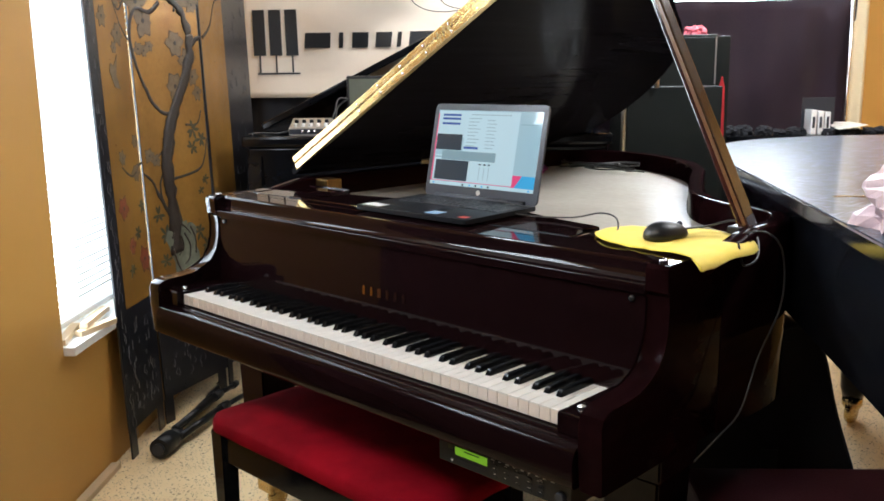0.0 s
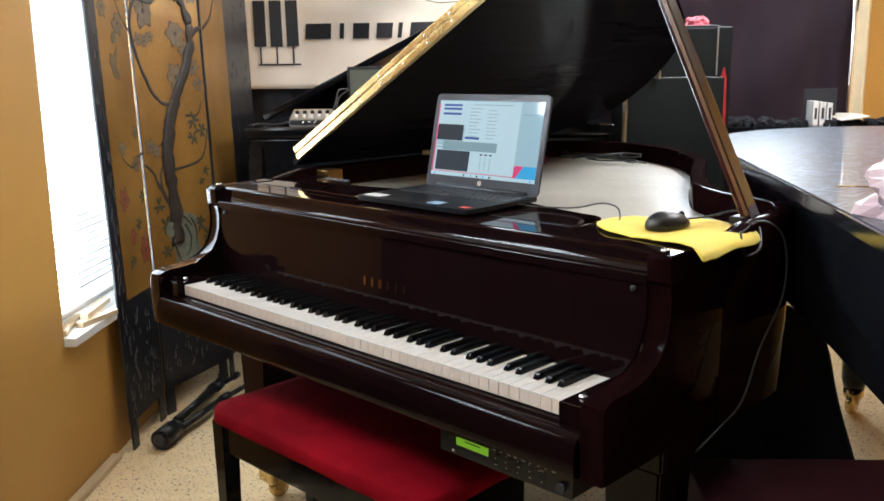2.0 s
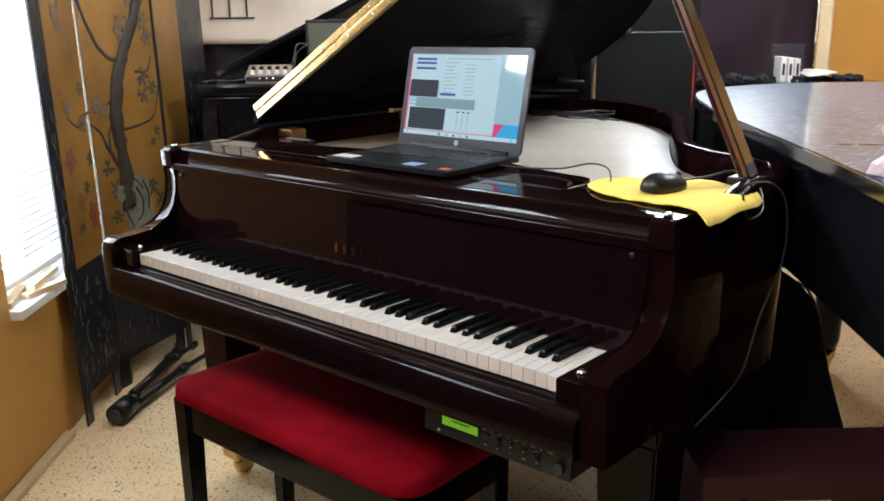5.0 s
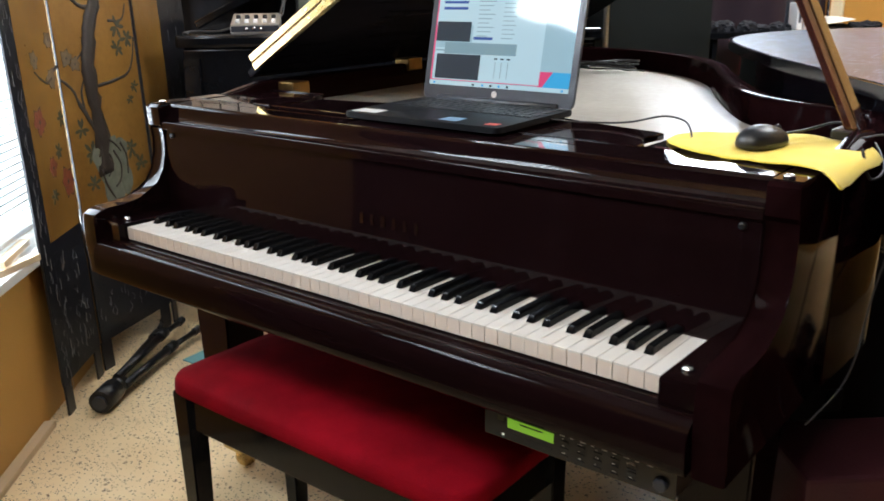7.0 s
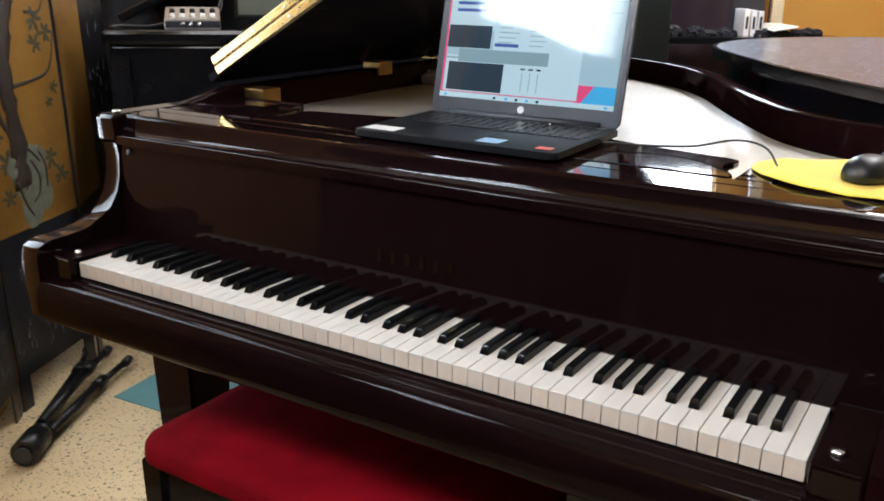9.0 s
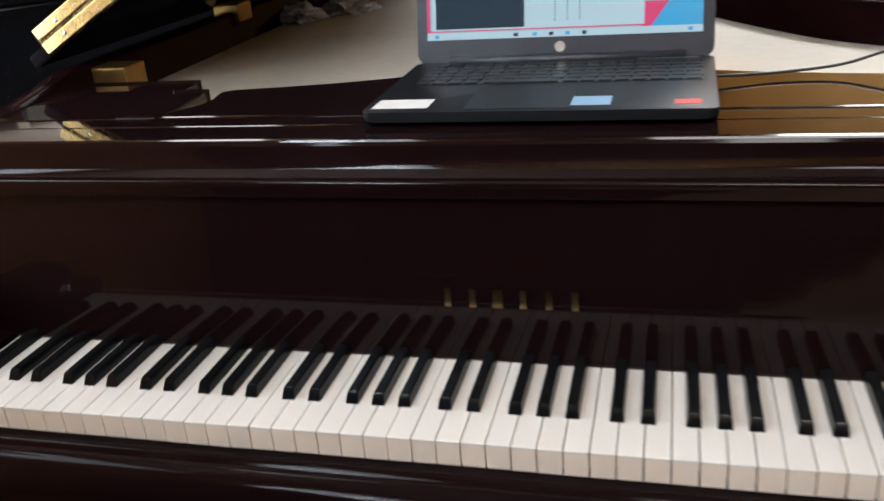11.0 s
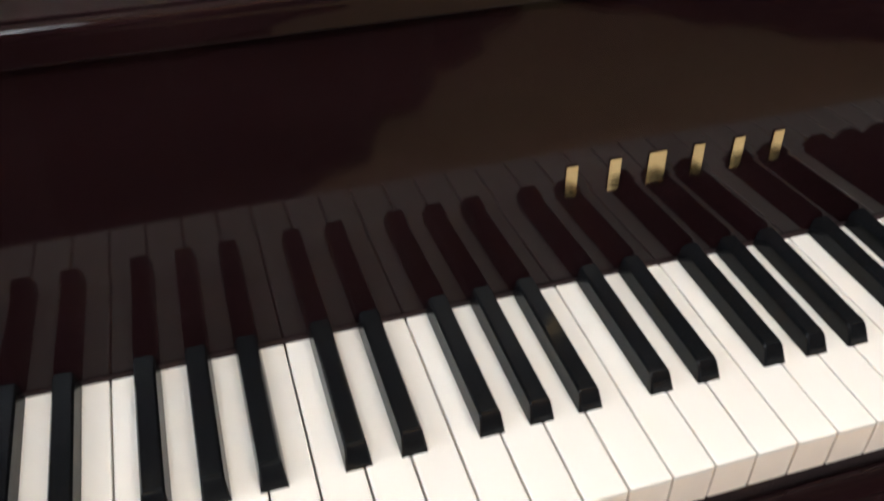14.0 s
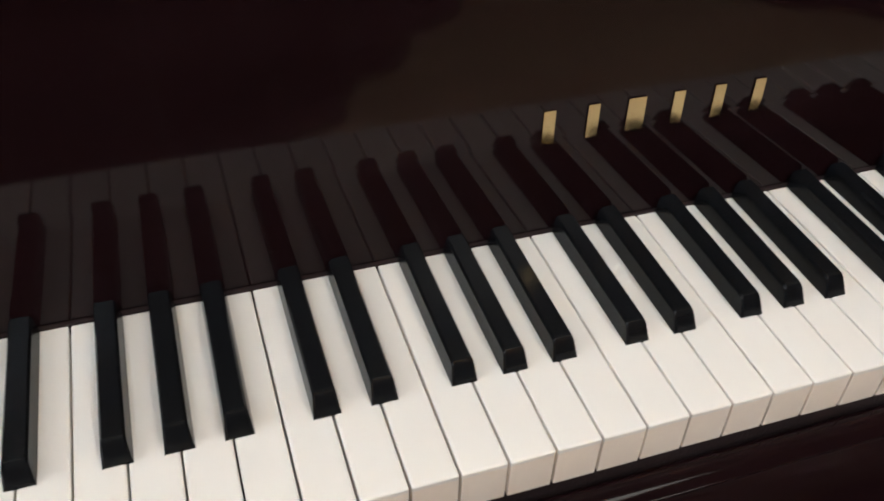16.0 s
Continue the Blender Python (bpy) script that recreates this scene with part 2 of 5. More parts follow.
def scratched_black():
    m, t, b = nodes_of("scratched_black_lacquer")
    co = t.nodes.new("ShaderNodeTexCoord")
    last = None
    for scale, stretch, turn in ((7, (1, 14, 1), 0.5), (9, (1, 16, 1), -0.7), (8, (15, 1, 1), 0.15), (12, (1, 8, 1), 2.2)):
        mp = t.nodes.new("ShaderNodeMapping")
        mp.inputs["Scale"].default_value, mp.inputs["Rotation"].default_value = stretch, (0, 0, turn)
        link(t, co.outputs["Object"], mp.inputs[0])
        n = t.nodes.new("ShaderNodeTexNoise")
        n.inputs["Scale"].default_value, n.inputs["Detail"].default_value = scale, 4
        n.inputs["Distortion"].default_value = 2.2
        link(t, mp.outputs[0], n.inputs[0])
        r = t.nodes.new("ShaderNodeMapRange")
        r.inputs["From Min"].default_value, r.inputs["From Max"].default_value = 0.61, 0.68
        link(t, n.outputs[0], r.inputs[0])
        if last is None:
            last = r.outputs[0]
        else:
            mx = t.nodes.new("ShaderNodeMath")
            mx.operation = "MAXIMUM"
            link(t, last, mx.inputs[0])
            link(t, r.outputs[0], mx.inputs[1])
            last = mx.outputs[0]
    mix = t.nodes.new("ShaderNodeMix")
    mix.data_type = "RGBA"
    mix.inputs["A"].default_value, mix.inputs["B"].default_value = (0.010, 0.015, 0.030, 1), (0.36, 0.44, 0.62, 1)
    link(t, last, mix.inputs["Factor"])
    link(t, mix.outputs["Result"], b.inputs["Base Color"])
    rr = t.nodes.new("ShaderNodeMapRange")
    rr.inputs["To Min"].default_value, rr.inputs["To Max"].default_value = 0.34, 0.6
    b.inputs["Coat Weight"].default_value, b.inputs["Coat Roughness"].default_value = 0.45, 0.06
    b.inputs["Specular IOR Level"].default_value = 0.3
    link(t, last, rr.inputs[0])
    link(t, rr.outputs[0], b.inputs["Roughness"])
    return m


TERRAZZO = terrazzo()
SCRATCHED = scratched_black()
OUTSIDE = glow("bright_daylight", (0.92, 0.97, 1.0), 26.0)


# ---- building helpers ----
def part(name, bm, material, parent, label=""):
    me = bpy.data.meshes.new(name)
    bmesh.ops.recalc_face_normals(bm, faces=bm.faces)
    bm.to_mesh(me)
    bm.free()
    me.materials.append(material)
    ob = new(name, me)
    ob.parent = parent
    if label:
        ob["label"] = label
    return ob


def smooth(ob, angle=40):
    lim = radians(angle)
    bm = bmesh.new()
    bm.from_mesh(ob.data)
    for f in bm.faces:
        f.smooth = True
    for e in bm.edges:
        if len(e.link_faces) == 2 and e.calc_face_angle(0) > lim:
            e.smooth = False
    bm.to_mesh(ob.data)
    bm.free()
    return ob


def thing(name, label, category, m=Matrix(), group="", kind=""):
    ob = new(name)
    ob.empty_display_size = 0.1
    ob.matrix_world = m
    return tagged(ob, label, category, group, kind)


def setting(name, bm, material, label, category, m=Matrix()):
    ob = part(name, bm, material, None)
    ob.matrix_world = m
    return tagged(ob, label, category, kind="structure")


def box(x0, x1, y0, y1, z0, z1, bev=0.0, bm=None, seg=2):
    own = bmesh.new()
    bmesh.ops.create_cube(own, size=1)
    for v in own.verts:
        v.co = ((x0 + x1) / 2 + v.co.x * (x1 - x0), (y0 + y1) / 2 + v.co.y * (y1 - y0), (z0 + z1) / 2 + v.co.z * (z1 - z0))
    if bev:
        bmesh.ops.bevel(own, geom=own.edges[:], offset=bev, segments=seg, affect="EDGES", profile=0.6)
    return own if bm is None else merge(bm, own)


def merge(bm, own, m=None):
    if m is not None:
        own.transform(m)
    me = bpy.data.meshes.new("tmp")
    own.to_mesh(me)
    own.free()
    bm.from_mesh(me)
    bpy.data.meshes.remove(me)
    return bm


def prism(pts, a0, a1, axis="x", bev=0.0):
    """A closed outline drawn through the given axis. Outline in (y, z), (x, z) or (x, y)."""
    bm = bmesh.new()
    put = {"x": lambda p, a: (a, p[0], p[1]), "y": lambda p, a: (p[0], a, p[1]), "z": lambda p, a: (p[0], p[1], a)}[axis]
    lo = [bm.verts.new(put(p, a0)) for p in pts]
    hi = [bm.verts.new(put(p, a1)) for p in pts]
    caps = [bm.faces.new(lo), bm.faces.new(hi[::-1])]
    for i in range(len(pts)):
        j = (i + 1) % len(pts)
        bm.faces.new((lo[j], lo[i], hi[i], hi[j]))
    if bev:
        rim = [e for f in caps for e in f.edges]
        bmesh.ops.bevel(bm, geom=rim, offset=bev, segments=2, affect="EDGES", profile=0.6)
    return bm


def curve_pts(pts, per=6, closed=False):
    """Catmull-Rom through points."""
    P = [Vector(p) for p in pts]
    n, out = len(P), []
    for i in range(n if closed else n - 1):
        a, b = (P[i - 1] if closed or i else P[0]), P[i]
        c = P[(i + 1) % n]
        d = P[(i + 2) % n] if closed or i + 2 < n else P[-1]
        for k in range(per):
            u = k / per
            out.append(0.5 * (2 * b + (c - a) * u + (2 * a - 5 * b + 4 * c - d) * u * u + (3 * b - a - 3 * c + d) * u ** 3))
    if not closed:
        out.append(P[-1])
    return out


def tube(pts, radius, sides=8, per=5, taper=None):
    path = curve_pts(pts, per) if per > 1 else [Vector(p) for p in pts]
    bm, rings = bmesh.new(), []
    for i, p in enumerate(path):
        d = (path[min(i + 1, len(path) - 1)] - path[max(i - 1, 0)]).normalized()
        u = d.orthogonal().normalized() if not rings else (ref - d * ref.dot(d)).normalized()
        ref = u
        w = d.cross(u)
        r = radius if taper is None else radius + (taper - radius) * i / (len(path) - 1)
        rings.append([bm.verts.new(p + r * (math.cos(a) * u + math.sin(a) * w)) for a in (2 * math.pi * k / sides for k in range(sides))])
    for a, b in zip(rings, rings[1:]):
        for k in range(sides):
            bm.faces.new((a[k], a[(k + 1) % sides], b[(k + 1) % sides], b[k]))
    bm.faces.new(rings[0][::-1])
    bm.faces.new(rings[-1])
    for f in bm.faces:
        f.smooth = len(f.verts) == 4
    return bm


def lathe(profile, sides=24):
    """Turned round z: (radius, z) from bottom to top."""
    bm, rings = bmesh.new(), []
    for r, z in profile:
        rings.append([bm.verts.new((max(r, 1e-4) * math.cos(a), max(r, 1e-4) * math.sin(a), z)) for a in (2 * math.pi * k / sides for k in range(sides))])
    for a, b in zip(rings, rings[1:]):
        for k in range(sides):
            bm.faces.new((a[k], a[(k + 1) % sides], b[(k + 1) % sides], b[k])).smooth = True
    bm.faces.new(rings[0][::-1])
    bm.faces.new(rings[-1])
    return bm


def rounded(x0, x1, y0, y1, r, n=6):
    out = []
    for cx, cy, a0 in ((x1 - r, y1 - r, 0), (x0 + r, y1 - r, 90), (x0 + r, y0 + r, 180), (x1 - r, y0 + r, 270)):
        out += [(cx + r * math.cos(radians(a0 + 90 * k / n)), cy + r * math.sin(radians(a0 + 90 * k / n))) for k in range(n + 1)]
    return out


# ---- the room ----
LEFT, BACK, RIGHT, REAR, HIGH = -0.92, 3.05, 3.3, -2.35, 2.6
WIN = (0.665, 1.52, 0.50, 2.32)      # the left wall's window: along the wall, then height

setting("floor", box(LEFT - 0.2, RIGHT + 0.2, REAR - 0.2, BACK + 0.2, -0.08, 0), TERRAZZO, "cream terrazzo floor with brown and dark chips", "floor", ROOM)
setting("ceiling", box(LEFT - 0.2, RIGHT + 0.2, REAR - 0.2, BACK + 0.2, HIGH, HIGH + 0.1), CEIL, "plain pale painted ceiling", "ceiling", ROOM)


def pierced(a0, a1, holes, z1):
    """Blocks of a wall along its own x, with openings (a, b, low, high)."""
    bm, at = bmesh.new(), a0
    for a, b, lo, hi in holes:
        box(at, a, -0.16, 0, 0, z1, bm=bm)
        box(a, b, -0.16, 0, 0, lo, bm=bm)
        box(a, b, -0.16, 0, hi, z1, bm=bm)
        at = b
    return box(at, a1, -0.16, 0, 0, z1, bm=bm)


# each wall: own x along it, its face at y = 0 towards the room (-y is the thickness)
setting("wall_left", pierced(-BACK, -REAR, [(-WIN[1], -WIN[0], WIN[2], WIN[3]), (-0.08, 0.42, 1.565, 2.145)], HIGH), WALL, "amber yellow painted wall with a bright window", "wall", ROOM @ pose(LEFT, 0, 0, 0, 0, -90))
setting("wall_back", pierced(LEFT - 0.16, RIGHT, [(1.15, 2.15, 1.65, 2.40)], HIGH), WALL, "amber yellow painted wall behind drapes and banner", "wall", ROOM @ pose(0, BACK, 0, 0, 0, 0) @ Matrix.Scale(-1, 4, (0, 1, 0)))
setting("wall_right", pierced(REAR, BACK, [], HIGH), WALL, "amber yellow painted side wall", "wall", ROOM @ pose(RIGHT, 0, 0, 0, 0, 90))
setting("wall_rear", pierced(-RIGHT, -LEFT + 0.16, [], HIGH), WALL, "amber yellow painted rear wall", "wall", ROOM @ pose(0, REAR, 0, 0, 0, 180) @ Matrix.Scale(-1, 4, (0, 1, 0)))

# baseboard: a pale unpainted strip lying along the foot of the left wall
setting("baseboard", box(LEFT + 0.002, LEFT + 0.035, -0.9, 0.92, 0.0, 0.02, 0.003), PALEWOOD, "pale unpainted wood strip along the wall foot", "baseboard", ROOM)


def window(name, m, w, h, label, blinds, group):
    win = thing(name, label, "window", m, kind="structure")
    jamb = 0.045 if blinds else 0.022
    for nm, bx in (("window_frame", (-w / 2, -w / 2 + jamb, 0, h)), ("window_frame", (w / 2 - jamb, w / 2, 0, h)),
                   ("window_frame", (-w / 2 + jamb, w / 2 - jamb, h - jamb, h)), ("window_frame", (-w / 2 + jamb, w / 2 - jamb, 0, jamb))):
        part(nm, box(bx[0], bx[1], -0.15, -0.10, bx[2], bx[3], 0.004), WHITEPAINT, win)
    part("window_sill", box(-w / 2, w / 2, -0.098, 0.035, -0.025, 0.003, 0.004), WHITEPAINT, win, "white painted sill")
    pane = part("pane", box(-w / 2 + jamb, w / 2 - jamb, -0.132, -0.128, jamb, h - jamb), GLASS, win, "clear glass pane")
    pane.visible_shadow = False
    n = int(h / 0.024)
    if blinds:
        slat = None
        for i in range(n):
            if slat is None:
                slat = part("slat", box(-w / 2 + 0.012, w / 2 - 0.012, -0.013, 0.013, -0.0006, 0.0006), SLAT, win)
                ob = slat
            else:
                ob = slat.copy()
                scene.collection.objects.link(ob)
            ob.matrix_basis = pose(0, -0.06, 0.06 + i * (h - 0.08) / n, 62)
            ob.visible_shadow = False
        part("head_rail", box(-w / 2 + 0.008, w / 2 - 0.008, -0.08, -0.035, h - 0.03, h, 0.003), WHITEPAINT, win)
        part("bottom_rail", box(-w / 2 + 0.012, w / 2 - 0.012, -0.075, -0.045, 0.035, 0.05, 0.004), WHITEPAINT, win)
    return win


def glass_material():
    m, t, b = nodes_of("window_glass")
    b.inputs["Base Color"].default_value = (0.95, 0.98, 0.97, 1)
    b.inputs["Roughness"].default_value = 0.02
    b.inputs["Transmission Weight"].default_value = 1.0
    b.inputs["IOR"].default_value = 1.45
    return m


def slat_material():
    m, t, b = nodes_of("sunlit_blind_slat")
    b.inputs["Base Color"].default_value = (0.85, 0.85, 0.83, 1)
    b.inputs["Roughness"].default_value = 0.5
    b.inputs["Transmission Weight"].default_value = 0.0
    tr = t.nodes.new("ShaderNodeBsdfTranslucent")
    tr.inputs[0].default_value = (0.85, 0.88, 0.88, 1)
    mx = t.nodes.new("ShaderNodeMixShader")
    mx.inputs[0].default_value = 0.6
    out = t.nodes["Material Output"]
    link(t, b.outputs[0], mx.inputs[1])
    link(t, tr.outputs[0], mx.inputs[2])
    link(t, mx.outputs[0], out.inputs[0])
    return m


GLASS, SLAT = glass_material(), slat_material()
window("window_1", ROOM @ pose(LEFT, (WIN[0] + WIN[1]) / 2, WIN[2], 0, 0, -90), WIN[1] - WIN[0], WIN[3] - WIN[2], "white window with closed sunlit blinds and sill", True, "")
window("window_2", ROOM @ pose(LEFT, -0.17, 1.565, 0, 0, -90), 0.50, 0.58, "small high white window onto daylight", False, "")
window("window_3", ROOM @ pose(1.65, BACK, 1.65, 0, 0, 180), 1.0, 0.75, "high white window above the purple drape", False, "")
bd3 = setting("backdrop", box(-1.2, 1.2, -0.02, 0, -0.6, 1.6), OUTSIDE, "bright overexposed daylight outside the window", "daylight", ROOM @ pose(1.65, BACK + 0.6, 1.5, 0, 0, 180))
bd = setting("backdrop", box(-0.9, 2.1, -0.02, 0, -0.4, 2.4), OUTSIDE, "bright overexposed daylight outside the window", "daylight", ROOM @ pose(LEFT - 0.55, 1.06, 0.4, 0, 0, -90))

# loose wood strips on the window sill
for k, (f0, r0, ln, tilt) in enumerate(((0.66, -0.955, 0.20, 12), (0.74, -0.90, 0.17, -16), (0.80, -0.93, 0.22, 5))):
    st = thing("wood_strip", "short pale wood strip lying on the window sill", "wood strip", room(r0, f0 + 0.12, WIN[2] + 0.003 + 0.018 * (k == 2), 0, 0, tilt), "strips on the sill")
    part("strip", box(-0.014, 0.014, -ln / 2, ln / 2, 0, 0.018, 0.002), PALEWOOD, st)

# flat ceiling panel lamps, none seen; the two copies are added fill
cl = thing("unseen_ceiling_light", "assumed flat white rectangular ceiling light, out of view, switched on", "lamp", room(1.95, 0.95, HIGH), "ceiling lights")
for x0, x1, y0, y1 in ((-0.30, -0.28, -0.60, 0.60), (0.28, 0.30, -0.60, 0.60), (-0.28, 0.28, -0.60, -0.58), (-0.28, 0.28, 0.58, 0.60)):
    part("frame", box(x0, x1, y0, y1, -0.055, 0, 0.002), WHITEPAINT, cl)
part("diffuser", box(-0.28, 0.28, -0.58, 0.58, -0.045, -0.040), glow("lit_diffuser", (1.0, 0.96, 0.90), 4.0), cl)
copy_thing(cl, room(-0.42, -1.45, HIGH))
copy_thing(cl, room(0.15, 2.05, HIGH))

# ---- the grand piano ----
W2 = 0.75
piano = thing("grand_piano", "dark mahogany lacquered grand piano with raised lid", "piano")
KEYZ, PITCH = 0.735, 0.02356

ARM = [(-0.036, 0.625), (-0.040, 0.70), (-0.041, 0.742), (-0.036, 0.757), (-0.024, 0.765), (-0.006, 0.768), (0.03, 0.769), (0.07, 0.774), (0.104, 0.784), (0.127, 0.799),
       (0.145, 0.826), (0.1545, 0.860), (0.157, 0.895), (0.154, 0.918), (0.146, 0.926), (0.144, 0.966), (0.150, 0.972), (0.34, 0.972), (0.34, 0.625)]
for s in (-1, 1):
    # same lacquer on both arms: left kept shiny, right dulled to stay dark
    arm = part("arm", prism(ARM, s * 0.674, s * 0.720, "x", 0.005), MAHOGANY_TOP if s < 0 else MAHOGANY_Y_DULL, piano)
    # added thin shiny sheet, no real part: gives the arm top its glare
    part("arm_glare_sheet", box(s * 0.677, s * 0.717, 0.156, 0.338, 0.9718, 0.9735, 0.0006), MAHOGANY_TOP, piano)
    smooth(arm, 32)
    blk = part("key_block", box(s * 0.617, s * 0.672, -0.02, 0.148, 0.64, 0.742, 0.004), MAHOGANY, piano)
    knob = part("block_screw", lathe([(0.009, 0), (0.009, 0.003), (0.006, 0.006), (0.002, 0.007)], 14), STEEL, piano, "chrome screw")
    knob.matrix_basis = pose(s * 0.640, 0.02, 0.742)

part("key_slip", prism([(-0.044, 0.628), (-0.050, 0.634), (-0.052, 0.650), (-0.052, 0.672), (-0.0495, 0.684), (-0.045, 0.6925), (-0.038, 0.6985), (-0.030, 0.7020), (-0.0225, 0.7035), (-0.0205, 0.7025), (-0.0190, 0.7035), (-0.0165, 0.7065), (-0.0125, 0.7080), (-0.0085, 0.7072), (-0.0050, 0.7050), (-0.0025, 0.7010), (-0.0022, 0.628)], -0.672, 0.672, "x"), SLIPLAC, piano)
smooth(bpy.data.objects["key_slip"])
part("keybed", box(-0.672, 0.672, -0.002, 0.55, 0.612, 0.627, 0.004), MAHOGANY, piano)

# fallboard: a nearly upright lacquered panel, moulding, sloping top rail
part("fallboard", prism([(0.1488, 0.7362), (0.152, 0.80), (0.156, 0.917), (0.185, 0.917), (0.185, 0.7362)], -0.672, 0.672, "x", 0.002), MAHOGANY, piano)
part("felt_strip", box(-0.616, 0.616, 0.1468, 0.155, 0.7300, 0.7354), FELT, piano)
mould = part("moulding", prism([(0.158, 0.9178), (0.1490, 0.9180), (0.1488, 0.9186), (0.1500, 0.9280), (0.1496, 0.9295), (0.1492, 0.9320), (0.1508, 0.9348), (0.155, 0.9355), (0.19, 0.9355), (0.19, 0.919)], -0.672, 0.672, "x"), MAHOGANY, piano)
smooth(mould, 60)
rail = part("top_rail", prism([(0.153, 0.936), (0.160, 0.938), (0.167, 0.943), (0.171, 0.950), (0.1725, 0.958), (0.1728, 0.966), (0.175, 0.9690), (0.262, 0.9690), (0.262, 0.936)], -0.672, 0.672, "x"), MAHOGANY, piano)
part("rail_top", prism([(0.1752, 0.9692), (0.1765, 0.9712), (0.180, 0.9720), (0.228, 0.9728), (0.230, 0.9734), (0.262, 0.9739), (0.262, 0.9692)], -0.672, 0.672, "x"), MAHOGANY_TOP, piano)
smooth(rail, 20)
for x in (-0.645, 0.645):
    stud = part("rubber_stud", lathe([(0.006, 0), (0.006, 0.003), (0.003, 0.005)], 12), DARKPL, piano)
    stud.matrix_basis = pose(x, 0.155, 0.905, 90)
for s in (-1, 1):
    side = part("side_ledge", box(s * 0.490, s * 0.672, 0.2625, 0.47, 0.95, 0.972, 0.003), MAHOGANY_TOP, piano)
    cap = part("corner_stud", lathe([(0.008, 0), (0.008, 0.004), (0.004, 0.006)], 14), STEEL, piano, "chrome lid stud")
    cap.matrix_basis = pose(s * 0.694, 0.172, 0.9735)

# name in gold on the fallboard: six plain slanted bars
for i in range(6):
    x = -0.0650 + i * 0.0266
    w = 0.0070 if i != 2 else 0.0110
    bm = prism([(-w / 2, 0), (w / 2, 0), (w / 2, 0.0205), (-w / 2, 0.0205)], 0, 0.0008, "z")
    bar = part("gold_bar", bm, GOLD, piano, "gold inlay bar" if i == 0 else "")
    bar.matrix_basis = pose(x, 0.1515, 0.7968, 87.5)

# the keys
keyboard = part("keyboard", box(-0.614, 0.614, 0.004, 0.148, 0.690, 0.706), FELT, piano, "bed under the keys")


def white_key():
    bm = box(-PITCH / 2 + 0.0005, PITCH / 2 - 0.0005, -0.0005, 0.1465, -0.0035, 0, 0.0011, seg=2)
    return bm


wk = part("white_key", white_key(), IVORY, keyboard)
wf = part("key_front", box(-PITCH / 2 + 0.0007, PITCH / 2 - 0.0007, -0.0004, 0.1455, -0.0265, -0.0030, 0.0004), KEYWOOD, wk)
wk.matrix_basis = pose(-25.5 * PITCH, 0, KEYZ)
for k in range(1, 52):
    ob, fr = wk.copy(), wf.copy()
    for o in (ob, fr):
        scene.collection.objects.link(o)
    fr.parent = ob
    ob.matrix_basis = pose((k - 25.5) * PITCH, 0.0003 * math.sin(k * 7.1), KEYZ + 0.00025 * math.sin(k * 12.9))


def black_key():
    bm = bmesh.new()
    rows = [(0.0, 0.0000, 0.0068), (0.0004, 0.0020, 0.0066), (0.0052, 0.0104, 0.0058), (0.0062, 0.0114, 0.0057), (0.0080, 0.0118, 0.0056), (0.0970, 0.0118, 0.0056)]
    rings = []
    for y, z, h in rows:
        shoulder = max(0.0, z - 0.0018)
        rings.append([bm.verts.new(p) for p in ((-0.0069, y, 0), (-h, y, shoulder), (-h + 0.0011, y + 0.0003, z), (h - 0.0011, y + 0.0003, z), (h, y, shoulder), (0.0069, y, 0))])
    for a, b in zip(rings, rings[1:]):
        for i in range(5):
            try:
                bm.faces.new((a[i], a[i + 1], b[i + 1], b[i]))
            except ValueError:
                pass
    bm.faces.new(rings[0])
    bm.faces.new(rings[-1][::-1])
    bmesh.ops.remove_doubles(bm, verts=bm.verts[:], dist=1e-5)
    return bm


OFF = {"C": -0.0026, "D": 0.0022, "F": -0.0040, "G": -0.0004, "A": 0.0032}
bk = None
for k in range(51):
    letter = "ABCDEFG"[k % 7]
    if letter in OFF:
        if bk is None:
            bk = part("black_key", black_key(), EBONY, keyboard)
            smooth(bk, 24)
            ob = bk
        else:
            ob = bk.copy()
            scene.collection.objects.link(ob)
        ob.matrix_basis = pose((k - 25) * PITCH + OFF[letter], 0.0495, KEYZ - 0.0002)

# rim of the case
RIM = [(0.720, 0.342), (0.726, 0.46), (0.725, 0.58), (0.69, 0.685), (0.61, 0.742), (0.52, 0.778), (0.43, 0.85), (0.36, 0.95), (0.28, 1.09), (0.20, 1.24),
       (0.09, 1.45), (-0.06, 1.64), (-0.27, 1.79), (-0.48, 1.85), (-0.66, 1.80), (-0.742, 1.64), (-0.735, 1.2), (-0.720, 0.342)]


def offset_path(pts, d):
    out = []
    for i, p in enumerate(pts):
        t = (pts[min(i + 1, len(pts) - 1)] - pts[max(i - 1, 0)]).normalized()
        out.append(Vector((p.x - t.y * d, p.y + t.x * d, 0)))
    return out


rim_line = curve_pts([(x, y, 0) for x, y in RIM], 5)
inner = offset_path(rim_line, 0.042)


